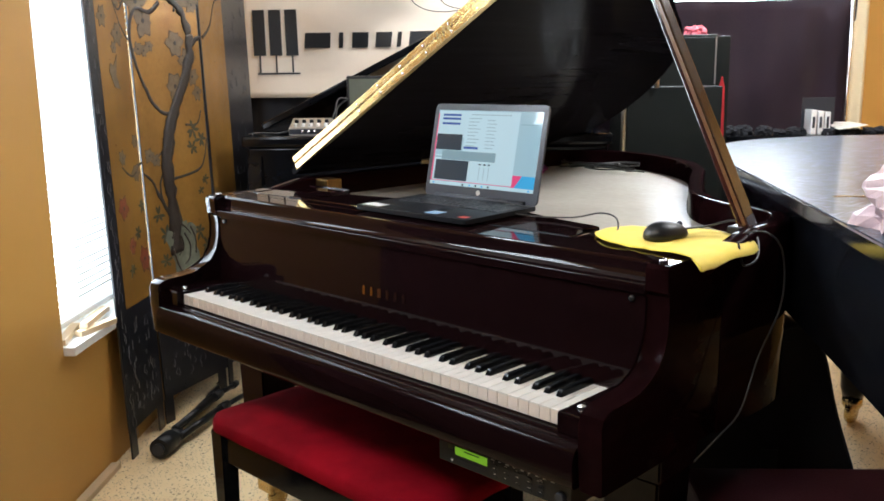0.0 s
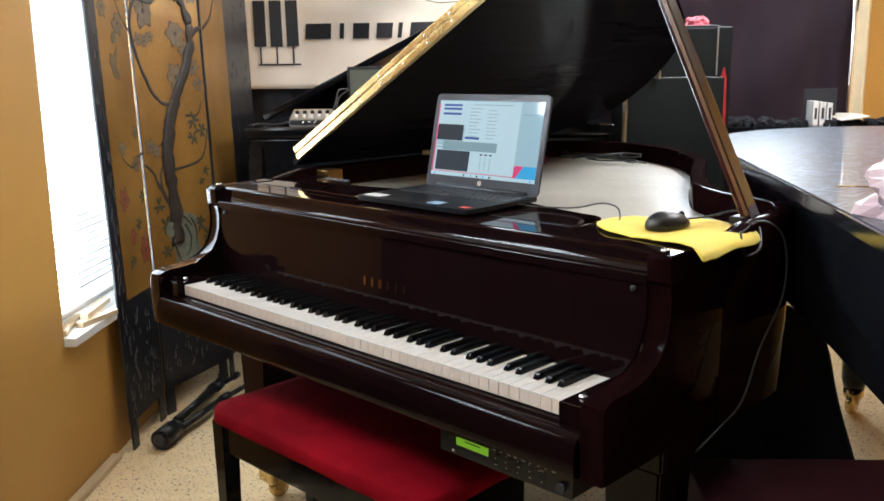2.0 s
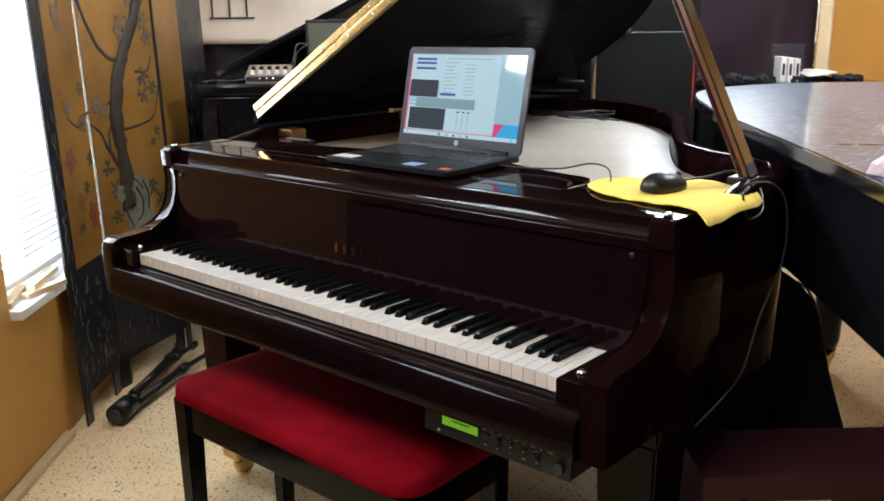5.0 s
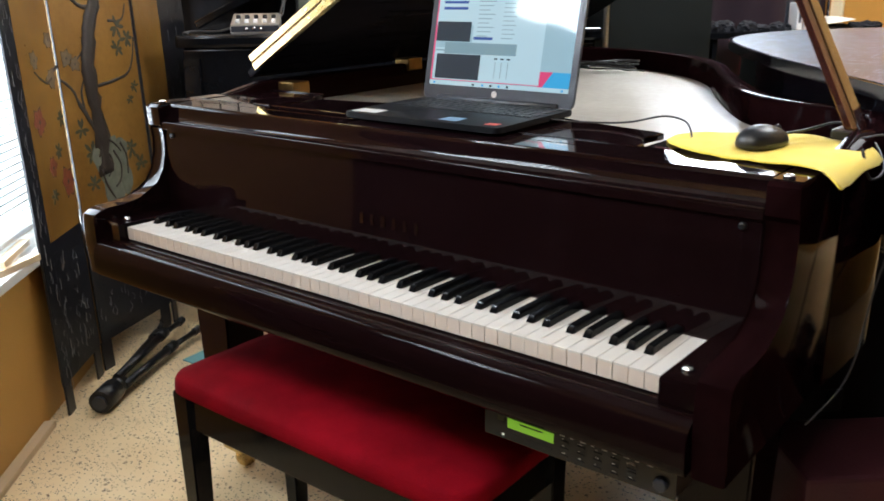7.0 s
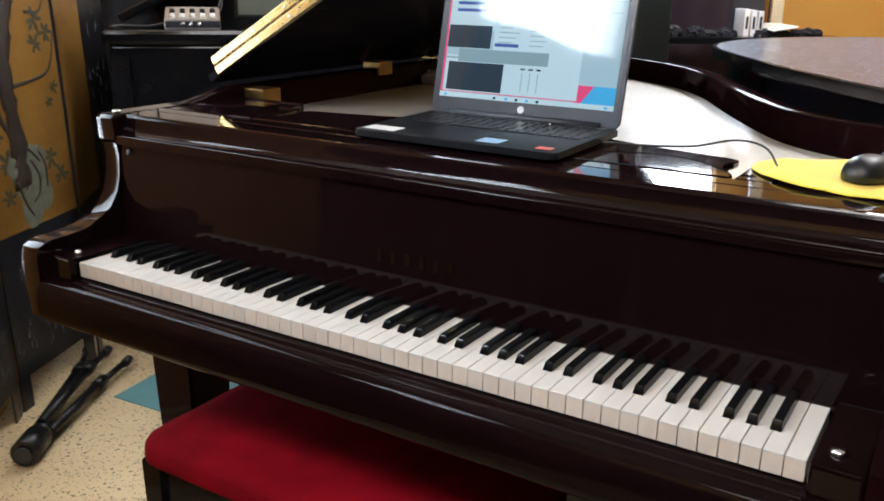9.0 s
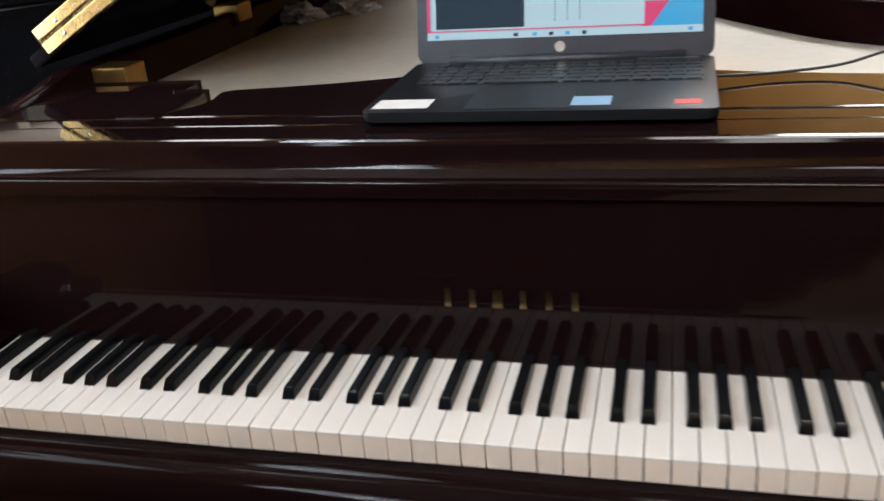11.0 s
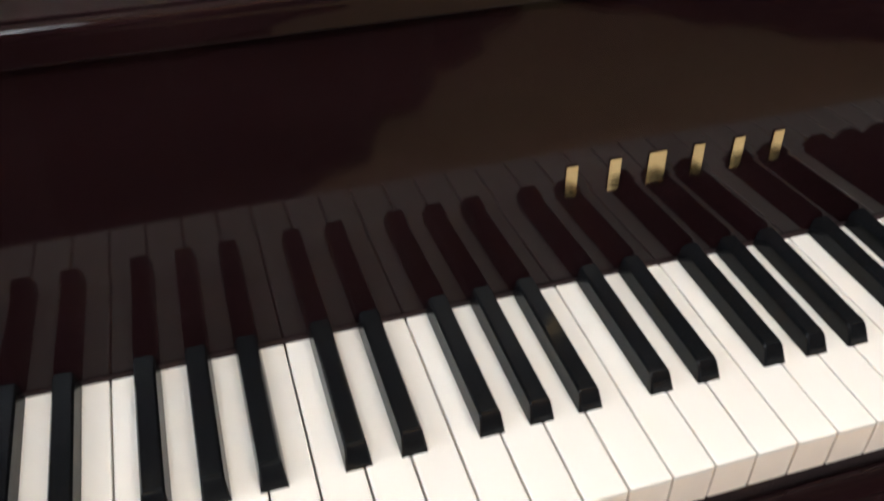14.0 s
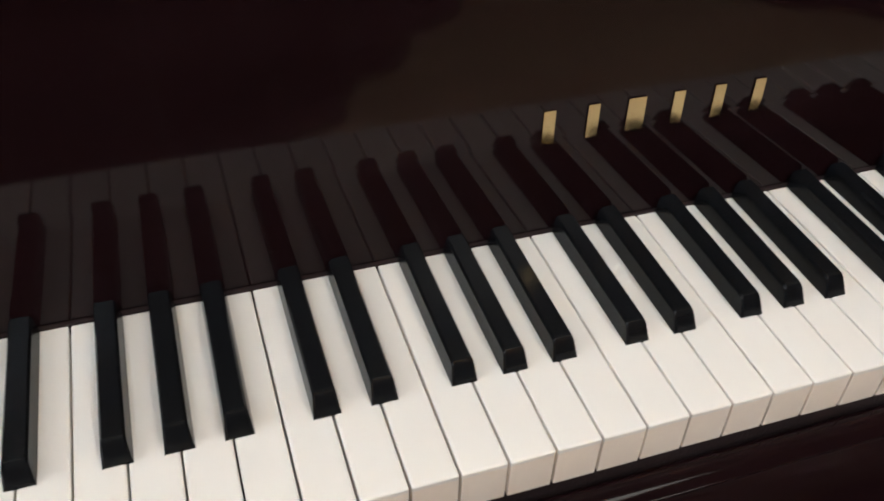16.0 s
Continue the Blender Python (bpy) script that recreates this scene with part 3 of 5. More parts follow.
def strip_wall(outer, inside, z0, z1, round_top=0.006):
    bm = bmesh.new()
    rows = []
    full = z1
    for o, i in zip(outer, inside):
        u = min(1.0, max(0.0, (o.y - 0.35) / 0.13))
        z1 = full - 0.023 * (1 - u * u * (3 - 2 * u))
        c = (i - o).normalized() * round_top
        rows.append([bm.verts.new((p.x, p.y, z)) for p, z in ((o, z0), (o, z1 - round_top), (o + c, z1), (i - c, z1), (i, z1 - round_top), (i, z0))])
    for a, b in zip(rows, rows[1:]):
        for k in range(6):
            bm.faces.new((a[k], a[(k + 1) % 6], b[(k + 1) % 6], b[k]))
    bm.faces.new(rows[0])
    bm.faces.new(rows[-1][::-1])
    return bm


smooth(part("rim", strip_wall(rim_line, inner, 0.62, 0.995), MAHOGANY_Y_DULL, piano), 50)
floor_line = offset_path(rim_line, 0.038)
part("case_bottom", prism([(p.x, p.y) for p in floor_line], 0.60, 0.622, "z"), MAHOGANY, piano)
cover = [(p.x, p.y) for p in offset_path(rim_line, 0.044)]
part("string_cover", prism([p for p in cover if p[1] > 0.452] + [], 0.925, 0.933, "z", 0.001), PLATE, piano, "pale smooth cover over the strings")
part("pin_rail", box(-0.675, 0.675, 0.262, 0.45, 0.925, 0.938, 0.002), TANWOOD, piano, "tan wooden rail under the desk")
part("front_frame", box(-0.672, 0.672, 0.2, 0.26, 0.63, 0.945), MAHOGANY, piano)

# raised lid over the strings, hinged along the bass side
lid_pts = [Vector((p.x, p.y, 0)) for p in offset_path(rim_line, -0.012) if p.y > 0.475]
lid_pts = [(lid_pts[0].x, 0.47)] + [(p.x, p.y) for p in lid_pts if p.x > -0.742] + [(-0.75, 1.60), (-0.75, 0.47)]
lid_pts = [(x + 0.75, y) for x, y in lid_pts]
lid = part("lid", prism(lid_pts, 0.0, 0.020, "z", 0.004), LIDLAC, piano, "raised glossy mahogany lid")
LIDM = pose(-0.75, 0, 0.998, 0, -29.4, 0)
lid.matrix_basis = LIDM
flap = part("front_flap", prism([(0.02, 0.482), (1.48, 0.482), (1.48, 0.80), (0.02, 0.80)], 0.023, 0.041, "z", 0.004), LIDLAC, piano, "front lid section folded back")
flap.matrix_basis = LIDM
for k in range(2):
    hg = part("lid_hinge_leaf", box(0.045, 1.45, 0.4535 + 0.0, 0.4695, 0.001 + k * 0.0225, 0.0175 + k * 0.0225, 0.001), BRASS, piano, "long brass hinge")
    hg.matrix_basis = LIDM
pin = part("hinge_knuckle", tube([(0.045, 0.458, 0.0205), (1.45, 0.458, 0.0205)], 0.0042, 8, 1), BRASS, piano)
pin.matrix_basis = LIDM
for i in range(14):
    for k in (0.0095, 0.0305):
        sc = part("hinge_screw", lathe([(0.0036, 0), (0.0030, 0.0012), (0.001, 0.0016)], 8), STEEL, piano)
        sc.matrix_basis = LIDM @ pose(0.09 + i * 0.10, 0.4535, k, 90)
for y in (1.35,):
    hb = part("side_hinge", box(-0.775, -0.70, y - 0.04, y + 0.04, 0.996, 1.004, 0.002), BRASS, piano)
part("hinge_block", box(-0.735, -0.680, 1.00, 1.06, 0.975, 1.010, 0.003), DULLBRASS, piano, "dull brass bracket block")
brk = part("hinge_block", box(-0.695, -0.625, 0.50, 0.555, 0.94, 0.990, 0.003), DULLBRASS, piano, "dull brass bracket block")

# prop stick
prop = part("lid_prop", prism([(-0.018, 0), (0.018, 0), (0.013, 0.70), (-0.013, 0.70)], -0.011, 0.011, "y", 0.003), PROPWOOD, piano, "red-brown wooden lid prop")
d = (Vector((0.375, 0.535, 1.60)) - Vector((0.690, 0.50, 0.985)))
# narrow lighter tan strip down one face of the prop
part("prop_edge", box(0.0178, 0.0190, 0.0015, 0.009, 0.01, 0.69), TANEDGE, prop, "tan edge strip")
prop.matrix_basis = Matrix.Translation((0.690, 0.50, 0.985)) @ d.to_track_quat("Z", "Y").to_matrix().to_4x4()
part("prop_socket", box(0.655, 0.705, 0.475, 0.530, 0.972, 0.992, 0.003), DARKPL, piano)

# music desk lying flat
DESK = [(-0.432, 0.263), (0.432, 0.263), (0.432, 0.285), (0.418, 0.300), (0.405, 0.322), (0.402, 0.350), (0.412, 0.372), (0.414, 0.392), (0.395, 0.402), (0.34, 0.408), (0.26, 0.425), (0.18, 0.450),
        (0.08, 0.468), (0.0, 0.472), (-0.08, 0.468), (-0.18, 0.450), (-0.26, 0.425), (-0.34, 0.408), (-0.395, 0.402), (-0.414, 0.392), (-0.412, 0.372), (-0.402, 0.350), (-0.405, 0.322), (-0.418, 0.300), (-0.432, 0.285)]
desk = part("music_desk", prism(DESK, 0.9640, 0.9756, "z", 0.003), MAHOGANY_TOP, piano, "music desk folded flat")
part("desk_stay", box(-0.30, 0.30, 0.30, 0.316, 0.9545, 0.9636, 0.002), BRASS, piano)
for s in (-1, 1):
    part("desk_slide", box(s * 0.440, s * 0.488, 0.263, 0.40, 0.955, 0.9745, 0.003), MAHOGANY_TOP, piano)

# legs with brass casters
for x, y in ((-0.675, 0.29), (0.605, 0.29), (-0.33, 1.55)):
    leg = part("leg", box(-0.062, 0.062, -0.062, 0.062, 0.0, 0.08, 0.008), MAHOGANY, piano)
    bm = bmesh.new()
    for a0, a1, z0, z1 in ((0.070, 0.070, 0.54, 0.60), (0.052, 0.062, 0.20, 0.54), (0.045, 0.052, 0.10, 0.20)):
        own = box(-1, 1, -1, 1, z0, z1)
        for v in own.verts:
            s = a0 if v.co.z < (z0 + z1) / 2 else a1
            v.co.x, v.co.y = v.co.x * s, v.co.y * s
        bmesh.ops.bevel(own, geom=own.edges[:], offset=0.005, segments=2, affect="EDGES")
        merge(bm, own)
    old = leg.data
    bm.to_mesh(old)
    bm.free()
    leg.matrix_basis = pose(x, y, 0)
    part("caster_cup", box(-0.035, 0.035, -0.035, 0.035, 0.062, 0.10, 0.004), BRASS, leg, "brass caster socket")
    wheel = part("caster_wheel", lathe([(0.012, -0.012), (0.030, -0.011), (0.033, 0), (0.030, 0.011), (0.012, 0.012)], 20), BRASS, leg)
    wheel.matrix_basis = pose(0, 0.012, 0.034, 0, 90, 0)

# pedal lyre
part("lyre_column", box(-0.06, -0.03, 0.30, 0.33, 0.12, 0.60, 0.004), MAHOGANY, piano)
part("lyre_column", box(0.03, 0.06, 0.30, 0.33, 0.12, 0.60, 0.004), MAHOGANY, piano)
part("pedal_box", box(-0.12, 0.12, 0.26, 0.37, 0.07, 0.13, 0.006), MAHOGANY, piano)
for x in (-0.07, 0, 0.07):
    part("pedal", prism([(-0.018, 0.10), (0.018, 0.10), (0.024, 0.17), (0.02, 0.27), (-0.02, 0.27), (-0.024, 0.17)], 0.072, 0.082, "z", 0.003), BRASS, piano).matrix_basis = pose(x, 0, 0)

# ---- control unit hung under the keybed ----
PANELBLACK = mat("panel_black", (0.006, 0.007, 0.008), 0.35, vary=0.2, scale=20)
unit = thing("player_control_unit", "black player-piano control unit with green display under the keybed", "control unit", pose(0.352, -0.027, 0.579))
part("case", box(0, 0.300, 0.003, 0.20, 0, 0.040, 0.002), DARKPL, unit)
part("front_panel", box(-0.002, 0.302, 0, 0.003, 0.0, 0.041, 0.001), PANELBLACK, unit)
part("display", box(0.040, 0.118, -0.0012, 0, 0.021, 0.036), LCD, unit, "lit green display")
part("display_text", box(0.062, 0.10, -0.0018, -0.0012, 0.0315, 0.0335), DARKPL, unit)
part("slot", box(0.022, 0.034, -0.0012, 0, 0.029, 0.036), mat("olive", (0.05, 0.06, 0.02), 0.4), unit)
for i in range(5):
    for j in range(3):
        part("button", box(0.130 + i * 0.026, 0.142 + i * 0.026, -0.002, 0, 0.006 + j * 0.011, 0.0095 + j * 0.011, 0.0006), DARKPL, unit)
        part("mark", box(0.132 + i * 0.026, 0.138 + i * 0.026 - 0.002 * ((i + j) % 3), -0.0006, 0, 0.0112 + j * 0.011, 0.0118 + j * 0.011), WHITEPL, unit)
for i in range(9):
    part("printed_mark", box(0.128 + i * 0.0165, 0.136 + i * 0.0165 - 0.003 * (i % 2), -0.0007, 0, 0.0376, 0.0386), WHITEPL, unit)
for i in range(4):
    part("small_key", box(0.232 + i * 0.0, 0.244, -0.0016, 0, 0.0075 + i * 0.0075, 0.0095 + i * 0.0075, 0.0004), WHITEPL if i == 3 else GREYPL, unit)
part("disc_slot", box(0.046, 0.116, -0.0010, 0, 0.0085, 0.0125), DARKPL, unit)
dial = part("dial", lathe([(0.0095, 0), (0.0095, 0.006), (0.008, 0.008)], 20), GREYPL, unit)
dial.matrix_basis = pose(0.282, 0, 0.018, 90)
part("lamp_dot", box(0.030, 0.034, -0.002, 0, 0.006, 0.009), WHITEPL, unit)


# ---- benches ----
def bench(name, label, m, top, w, d, h):
    b = thing(name, label, "bench", m)
    rim_b = [Vector((x, y, 0)) for x, y in rounded(-w / 2, w / 2, -d / 2, d / 2, 0.055, 7)]
    rim_b = [p for a, c in zip(rim_b, rim_b[1:] + rim_b[:1]) for k in range(4 if (c - a).length > 0.05 else 1) for p in [a + (c - a) * k / 4]]
    bm, rows = bmesh.new(), []
    for s, z in ((0.985, h - 0.040), (1.0, h - 0.036), (1.0, h - 0.026), (0.993, h - 0.012), (0.965, h - 0.003), (0.90, h + 0.003), (0.75, h + 0.008), (0.5, h + 0.011), (0.25, h + 0.012)):
        ring = []
        for p in rim_b:
            q = Vector((p.x * (1 - (1 - s) * d / w if s > 0.9 else s), p.y * s, z))
            low = 0.006 * noise.noise(p * 16) if z < h - 0.03 else 0.0015 * noise.noise(q * 14)
            ring.append(bm.verts.new((q.x + 0.004 * noise.noise(p * 11), q.y + 0.004 * noise.noise(p * 13 + Vector((3, 0, 0))), z + low)))
        rows.append(ring)
    for a, c in zip(rows, rows[1:]):
        for k in range(len(a)):
            bm.faces.new((a[k], a[(k + 1) % len(a)], c[(k + 1) % len(a)], c[k]))
    bm.faces.new(rows[-1])
    bm.faces.new(rows[0][::-1])
    smooth(part("cushion", bm, top, b), 60)
    for y in (-d / 2 + 0.02, d / 2 - 0.038):
        part("apron", box(-w / 2 + 0.05, w / 2 - 0.05, y, y + 0.018, h - 0.120, h - 0.040, 0.003), BLACKLAC, b)
    for x in (-w / 2 + 0.02, w / 2 - 0.038):
        part("apron", box(x, x + 0.018, -d / 2 + 0.05, d / 2 - 0.05, h - 0.120, h - 0.040, 0.003), BLACKLAC, b)
    for sx in (-1, 1):
        for sy in (-1, 1):
            own = box(-0.024, 0.024, -0.024, 0.024, 0, h - 0.040)
            for v in own.verts:
                if v.co.z < 0.1:
                    v.co.x, v.co.y = v.co.x * 0.75, v.co.y * 0.75
            bmesh.ops.bevel(own, geom=own.edges[:], offset=0.003, segments=2, affect="EDGES")
            part("leg", own, BLACKLAC, b).matrix_basis = pose(sx * (w / 2 - 0.034), sy * (d / 2 - 0.034), 0)
    return b


bench("piano_bench", "black piano bench with worn red velvet cushion", pose(-0.047, 0.100, 0, 0, 0, 0.5), VELVET, 0.765, 0.335, 0.474)
trunk = thing("equipment_case", "dark maroon upright equipment case with metal knob", "case", ROOM @ pose(0.745, -0.285, 0))
part("body", box(0, 0.62, 0, 0.195, 0.015, 0.475, 0.008), MAROON, trunk)
part("knob", lathe([(0.012, 0), (0.009, 0.006), (0.011, 0.014), (0.004, 0.018)], 14), STEEL, trunk).matrix_basis = pose(0.075, 0.0, 0.42, 90)
part("latch_plate", box(0.135, 0.235, -0.003, 0.0, 0.395, 0.425, 0.001), PAPER, trunk, "pale rectangular plate")
part("latch_plate", box(0.130, 0.134, -0.006, 0.0, 0.410, 0.420, 0.001), STEEL, trunk)
for x in (0.04, 0.58):
    part("case_foot", box(x - 0.02, x + 0.02, 0.03, 0.16, 0, 0.0145, 0.002), DARKPL, trunk)

# ---- laptop on the folded desk ----
lap = thing("laptop", "grey open laptop showing windows on a bright screen", "laptop", pose(0.022, 0.332, 0.9742, 0.8, 0, -0.7))
LW, LD = 0.365, 0.240
smooth(part("base", prism(rounded(-LW / 2, LW / 2, -LD / 2, LD / 2, 0.012), 0.0062, 0.017, "z", 0.003), DECK, lap), 30)
for x in (-0.14, 0.14):
    part("rubber_foot", box(x - 0.02, x + 0.02, 0.09, 0.10, 0.0012, 0.0065, 0.001), CABLE, lap)
part("keyboard_tray", box(-0.155, 0.170, -0.005, 0.100, 0.0168, 0.0174), DARKPL, lap)
kk = None
for j in range(6):
    for i in range(17):
        if j == 0 and 4 <= i <= 8:
            continue
        if kk is None:
            kk = part("key", box(-0.0078, 0.0078, -0.0072, 0.0072, 0, 0.0014, 0.0004, seg=1), DARKPL, lap)
            ob = kk
        else:
            ob = kk.copy()
            scene.collection.objects.link(ob)
        ob.matrix_basis = pose(-0.145 + i * 0.0190 + 0.003 * (j % 2), 0.004 + j * 0.0172, 0.0173)
part("key", box(-0.042, 0.042, -0.0072, 0.0072, 0, 0.0014, 0.0004, seg=1), DARKPL, lap).matrix_basis = pose(-0.03, 0.004, 0.0173)
part("touchpad", box(-0.072, 0.038, -0.112, -0.020, 0.0168, 0.0175, 0.0002), DECK, lap)
part("sticker", box(-0.174, -0.112, -0.105, -0.070, 0.0171, 0.0174), WHITEPL, lap, "white paper sticker")
part("sticker", box(0.030, 0.078, -0.102, -0.068, 0.0171, 0.0174), BLUEST, lap, "pale blue sticker")
part("sticker", box(0.140, 0.166, -0.103, -0.085, 0.0171, 0.0174), REDST, lap, "small red sticker")
part("hinge_bar", tube([(-0.14, 0.113, 0.018), (0.15, 0.113, 0.018)], 0.007, 10, 1), GREYPL, lap)
part("speaker_strip", box(0.095, 0.165, 0.104, 0.109, 0.017, 0.0176), SILVER, lap)
disp = part("screen_lid", prism(rounded(-LW / 2, LW / 2, 0, 0.233, 0.012), -0.006, 0.0, "z", 0.0015), GREYPL, lap)
LIDP = pose(0, 0.113, 0.016, 77.0)
disp.matrix_basis = LIDP


def on_screen(name, x0, x1, y0, y1, material, lift=1, parent=None):
    """Rectangles on the display: x from its left, y down from its top, both 0 to 1."""
    X = lambda u: -0.169 + u * 0.338
    Y = lambda v: 0.217 - v * 0.188
    ob = part(name, box(X(x0), X(x1), Y(y1), Y(y0), 0.0002 * lift - 0.0001, 0.0002 * lift + 0.0002), material, parent or disp)
    return ob


part("bezel", box(-0.177, 0.177, 0.008, 0.227, 0.0, 0.0004), GREYPL, disp)
S_BG = glow("screen_pale", (0.40, 0.58, 0.64), 0.72)
S_WHITE = glow("screen_white", (0.50, 0.66, 0.70), 0.85)
S_DARK = glow("screen_dark", (0.035, 0.055, 0.075), 0.7)
S_GREY = glow("screen_grey", (0.27, 0.40, 0.44), 0.7)
S_BLUE = glow("screen_blue", (0.08, 0.42, 0.72), 0.8)
S_PINK = glow("screen_pink", (0.75, 0.08, 0.20), 0.8)
S_NAVY = glow("screen_navy", (0.06, 0.12, 0.38), 0.7)
on_screen("display", 0, 1, 0, 1, S_BG, 3)
on_screen("wallpaper", 0.79, 1, 0.80, 0.955, S_BLUE, 4)
bm = prism([(0.098, 0.0), (0.098, 0.0290), (0.130, 0.0290), (0.109, 0.0)], 0.0009, 0.0012, "z")
part("wallpaper", bm, S_PINK, disp).matrix_basis = pose(0.0, 0.0376, 0)
on_screen("wallpaper", 0, 0.012, 0.05, 0.95, S_PINK, 4)
on_screen("wallpaper", 0.0, 0.80, 0.935, 0.948, S_PINK, 4)
on_screen("taskbar", 0, 1, 0.955, 1, S_WHITE, 5)
on_screen("window_list", 0.01, 0.30, 0.01, 0.36, S_WHITE, 5)
for v in (0.05, 0.10, 0.165):
    on_screen("list_row", 0.05, 0.235, v, v + 0.028, S_NAVY, 6)
on_screen("picture_area", 0.015, 0.275, 0.32, 0.53, S_DARK, 6)
on_screen("file_window", 0.29, 0.80, 0.01, 0.60, S_WHITE, 5)
on_screen("text_line", 0.34, 0.72, 0.05, 0.058, S_GREY, 6)
for i in range(9):
    on_screen("text_line", 0.32, 0.44 - 0.02 * (i % 3), 0.10 + i * 0.045, 0.108 + i * 0.045, S_GREY, 6)
    on_screen("text_line", 0.50, 0.58 + 0.015 * (i % 2), 0.12 + i * 0.045, 0.127 + i * 0.045, S_GREY, 6)
on_screen("selected_row", 0.30, 0.44, 0.475, 0.505, S_NAVY, 6)
on_screen("toolbar", 0.09, 0.62, 0.54, 0.66, S_GREY, 7)
on_screen("audio_window", 0.02, 0.80, 0.60, 0.94, S_WHITE, 6)
on_screen("toolbar", 0.02, 0.62, 0.62, 0.635, S_GREY, 7)
on_screen("picture_area", 0.035, 0.37, 0.665, 0.93, S_DARK, 7)
for i in range(3):
    on_screen("meter", 0.47 + i * 0.045, 0.495 + i * 0.045, 0.69, 0.705, S_DARK, 7)
    on_screen("slider", 0.48 + i * 0.045, 0.484 + i * 0.045, 0.73, 0.90, S_GREY, 7)
on_screen("side_window", 0.80, 0.995, 0.01, 0.80, S_BG, 6)
on_screen("text_line", 0.82, 0.98, 0.16, 0.168, S_GREY, 7)
for i, u in enumerate((0.03, 0.33, 0.40, 0.46, 0.52, 0.58, 0.95)):
    on_screen("task_icon", u, u + 0.016, 0.968, 0.99, S_DARK if i % 2 else S_BLUE, 6)
dot = part("maker_dot", lathe([(0.0065, 0), (0.0065, 0.0006)], 20), SILVER, disp, "round silver badge")
dot.matrix_basis = pose(0, 0.017, 0.0004)
part("camera_dot", lathe([(0.003, 0), (0.003, 0.0006)], 12), DARKPL, disp).matrix_basis = pose(0, 0.222, 0.0004)

# ---- mouse, cloth, cables ----
mouse = thing("computer_mouse", "black computer mouse on the yellow cloth", "mouse", pose(0.594, 0.350, 0.9795, 0, 0, -15))
bm = bmesh.new()
bmesh.ops.create_uvsphere(bm, u_segments=24, v_segments=14, radius=1)
for v in bm.verts:
    z = v.co.z
    v.co = (v.co.x * 0.031 * (1 - 0.1 * v.co.y), v.co.y * 0.051, max(-0.15, z) * 0.027 * (1 - 0.18 * v.co.y) + 0.005)
smooth(part("shell", bm, DARKPL, mouse), 70)
part("scroll_wheel", lathe([(0.006, -0.003), (0.008, 0), (0.006, 0.003)], 14), GREYPL, mouse).matrix_basis = pose(0, 0.034, 0.0215, 0, 90, 0)


def cloth_height(x, y):
    """The support's top under the cloth; past the case's side it hangs."""
    fold = 0.0022 * noise.noise((x * 30, y * 22, 0)) + 0.0030 * noise.noise((x * 11, y * 13, 3))
    z = 0.9765 + fold
    z = max(z, 0.9745)
    if x > 0.724:
        z -= (x - 0.724) * 0.55
    return z


cloth = thing("cleaning_cloth", "bright yellow microfibre cloth draped over the piano corner", "cloth")
CO = [(0.515, 0.255), (0.60, 0.238), (0.70, 0.222), (0.738, 0.201), (0.752, 0.194), (0.7525, 0.215), (0.750, 0.30), (0.750, 0.40), (0.728, 0.440), (0.63, 0.485), (0.53, 0.470), (0.452, 0.40), (0.448, 0.33)]
bm = bmesh.new()
rim_c = curve_pts([(x, y, 0) for x, y in CO], 6, True)
ctr = Vector((0.60, 0.34, 0))
rings = []
for k in range(9):
    s = 1 - k / 9
    rings.append([ctr + (p - ctr) * s * (1 + 0.006 * noise.noise(p * 40) * s) for p in rim_c])
vr = [[bm.verts.new((p.x, p.y, cloth_height(p.x, p.y))) for p in ring] for ring in rings]
mid = bm.verts.new((ctr.x, ctr.y, cloth_height(ctr.x, ctr.y)))
n = len(rim_c)
for a, b in zip(vr, vr[1:]):
    for i in range(n):
        bm.faces.new((a[i], a[(i + 1) % n], b[(i + 1) % n], b[i]))
for i in range(n):
    bm.faces.new((vr[-1][i], vr[-1][(i + 1) % n], mid))
sheet = part("sheet", bm, CLOTH, cloth)
sol = sheet.modifiers.new("thick", "SOLIDIFY")
sol.thickness, sol.offset = 0.0016, 1
smooth(sheet, 80)


def cable(name, label, pts, r=0.0025, material=None):
    c = thing(name, label, "cable")
    part("cord", tube(pts, r, 7, 6), material or CABLE, c)
    return c


cable("usb_cable", "thin black cable from the laptop over the cover", [(0.205, 0.37, 0.984), (0.27, 0.39, 0.982), (0.34, 0.405, 0.986), (0.40, 0.415, 1.000), (0.445, 0.405, 0.996), (0.470, 0.375, 0.978), (0.478, 0.34, 0.9755)], 0.0018)
cable("mouse_cable", "thin black mouse cable across the yellow cloth", [(0.60, 0.40, 0.990), (0.62, 0.46, 0.990), (0.66, 0.50, 1.0), (0.715, 0.47, 0.986), (0.755, 0.40, 0.955), (0.747, 0.36, 0.945), (0.73, 0.37, 0.985)], 0.0022)
cable("hanging_cable", "thin cable hanging down the piano side", [(0.70, 0.44, 0.985), (0.745, 0.44, 0.996), (0.762, 0.48, 0.965), (0.762, 0.507, 0.90), (0.762, 0.49, 0.835), (0.760, 0.415, 0.76), (0.760, 0.354, 0.674), (0.760, 0.275, 0.648), (0.73, 0.24, 0.60)], 0.0017, GREYCABLE)

# cables heaped on the far strings, behind the laptop
heap = thing("cable_heap", "loose black cables coiled on the string cover", "cables", pose(-0.42, 1.62, 0.933))
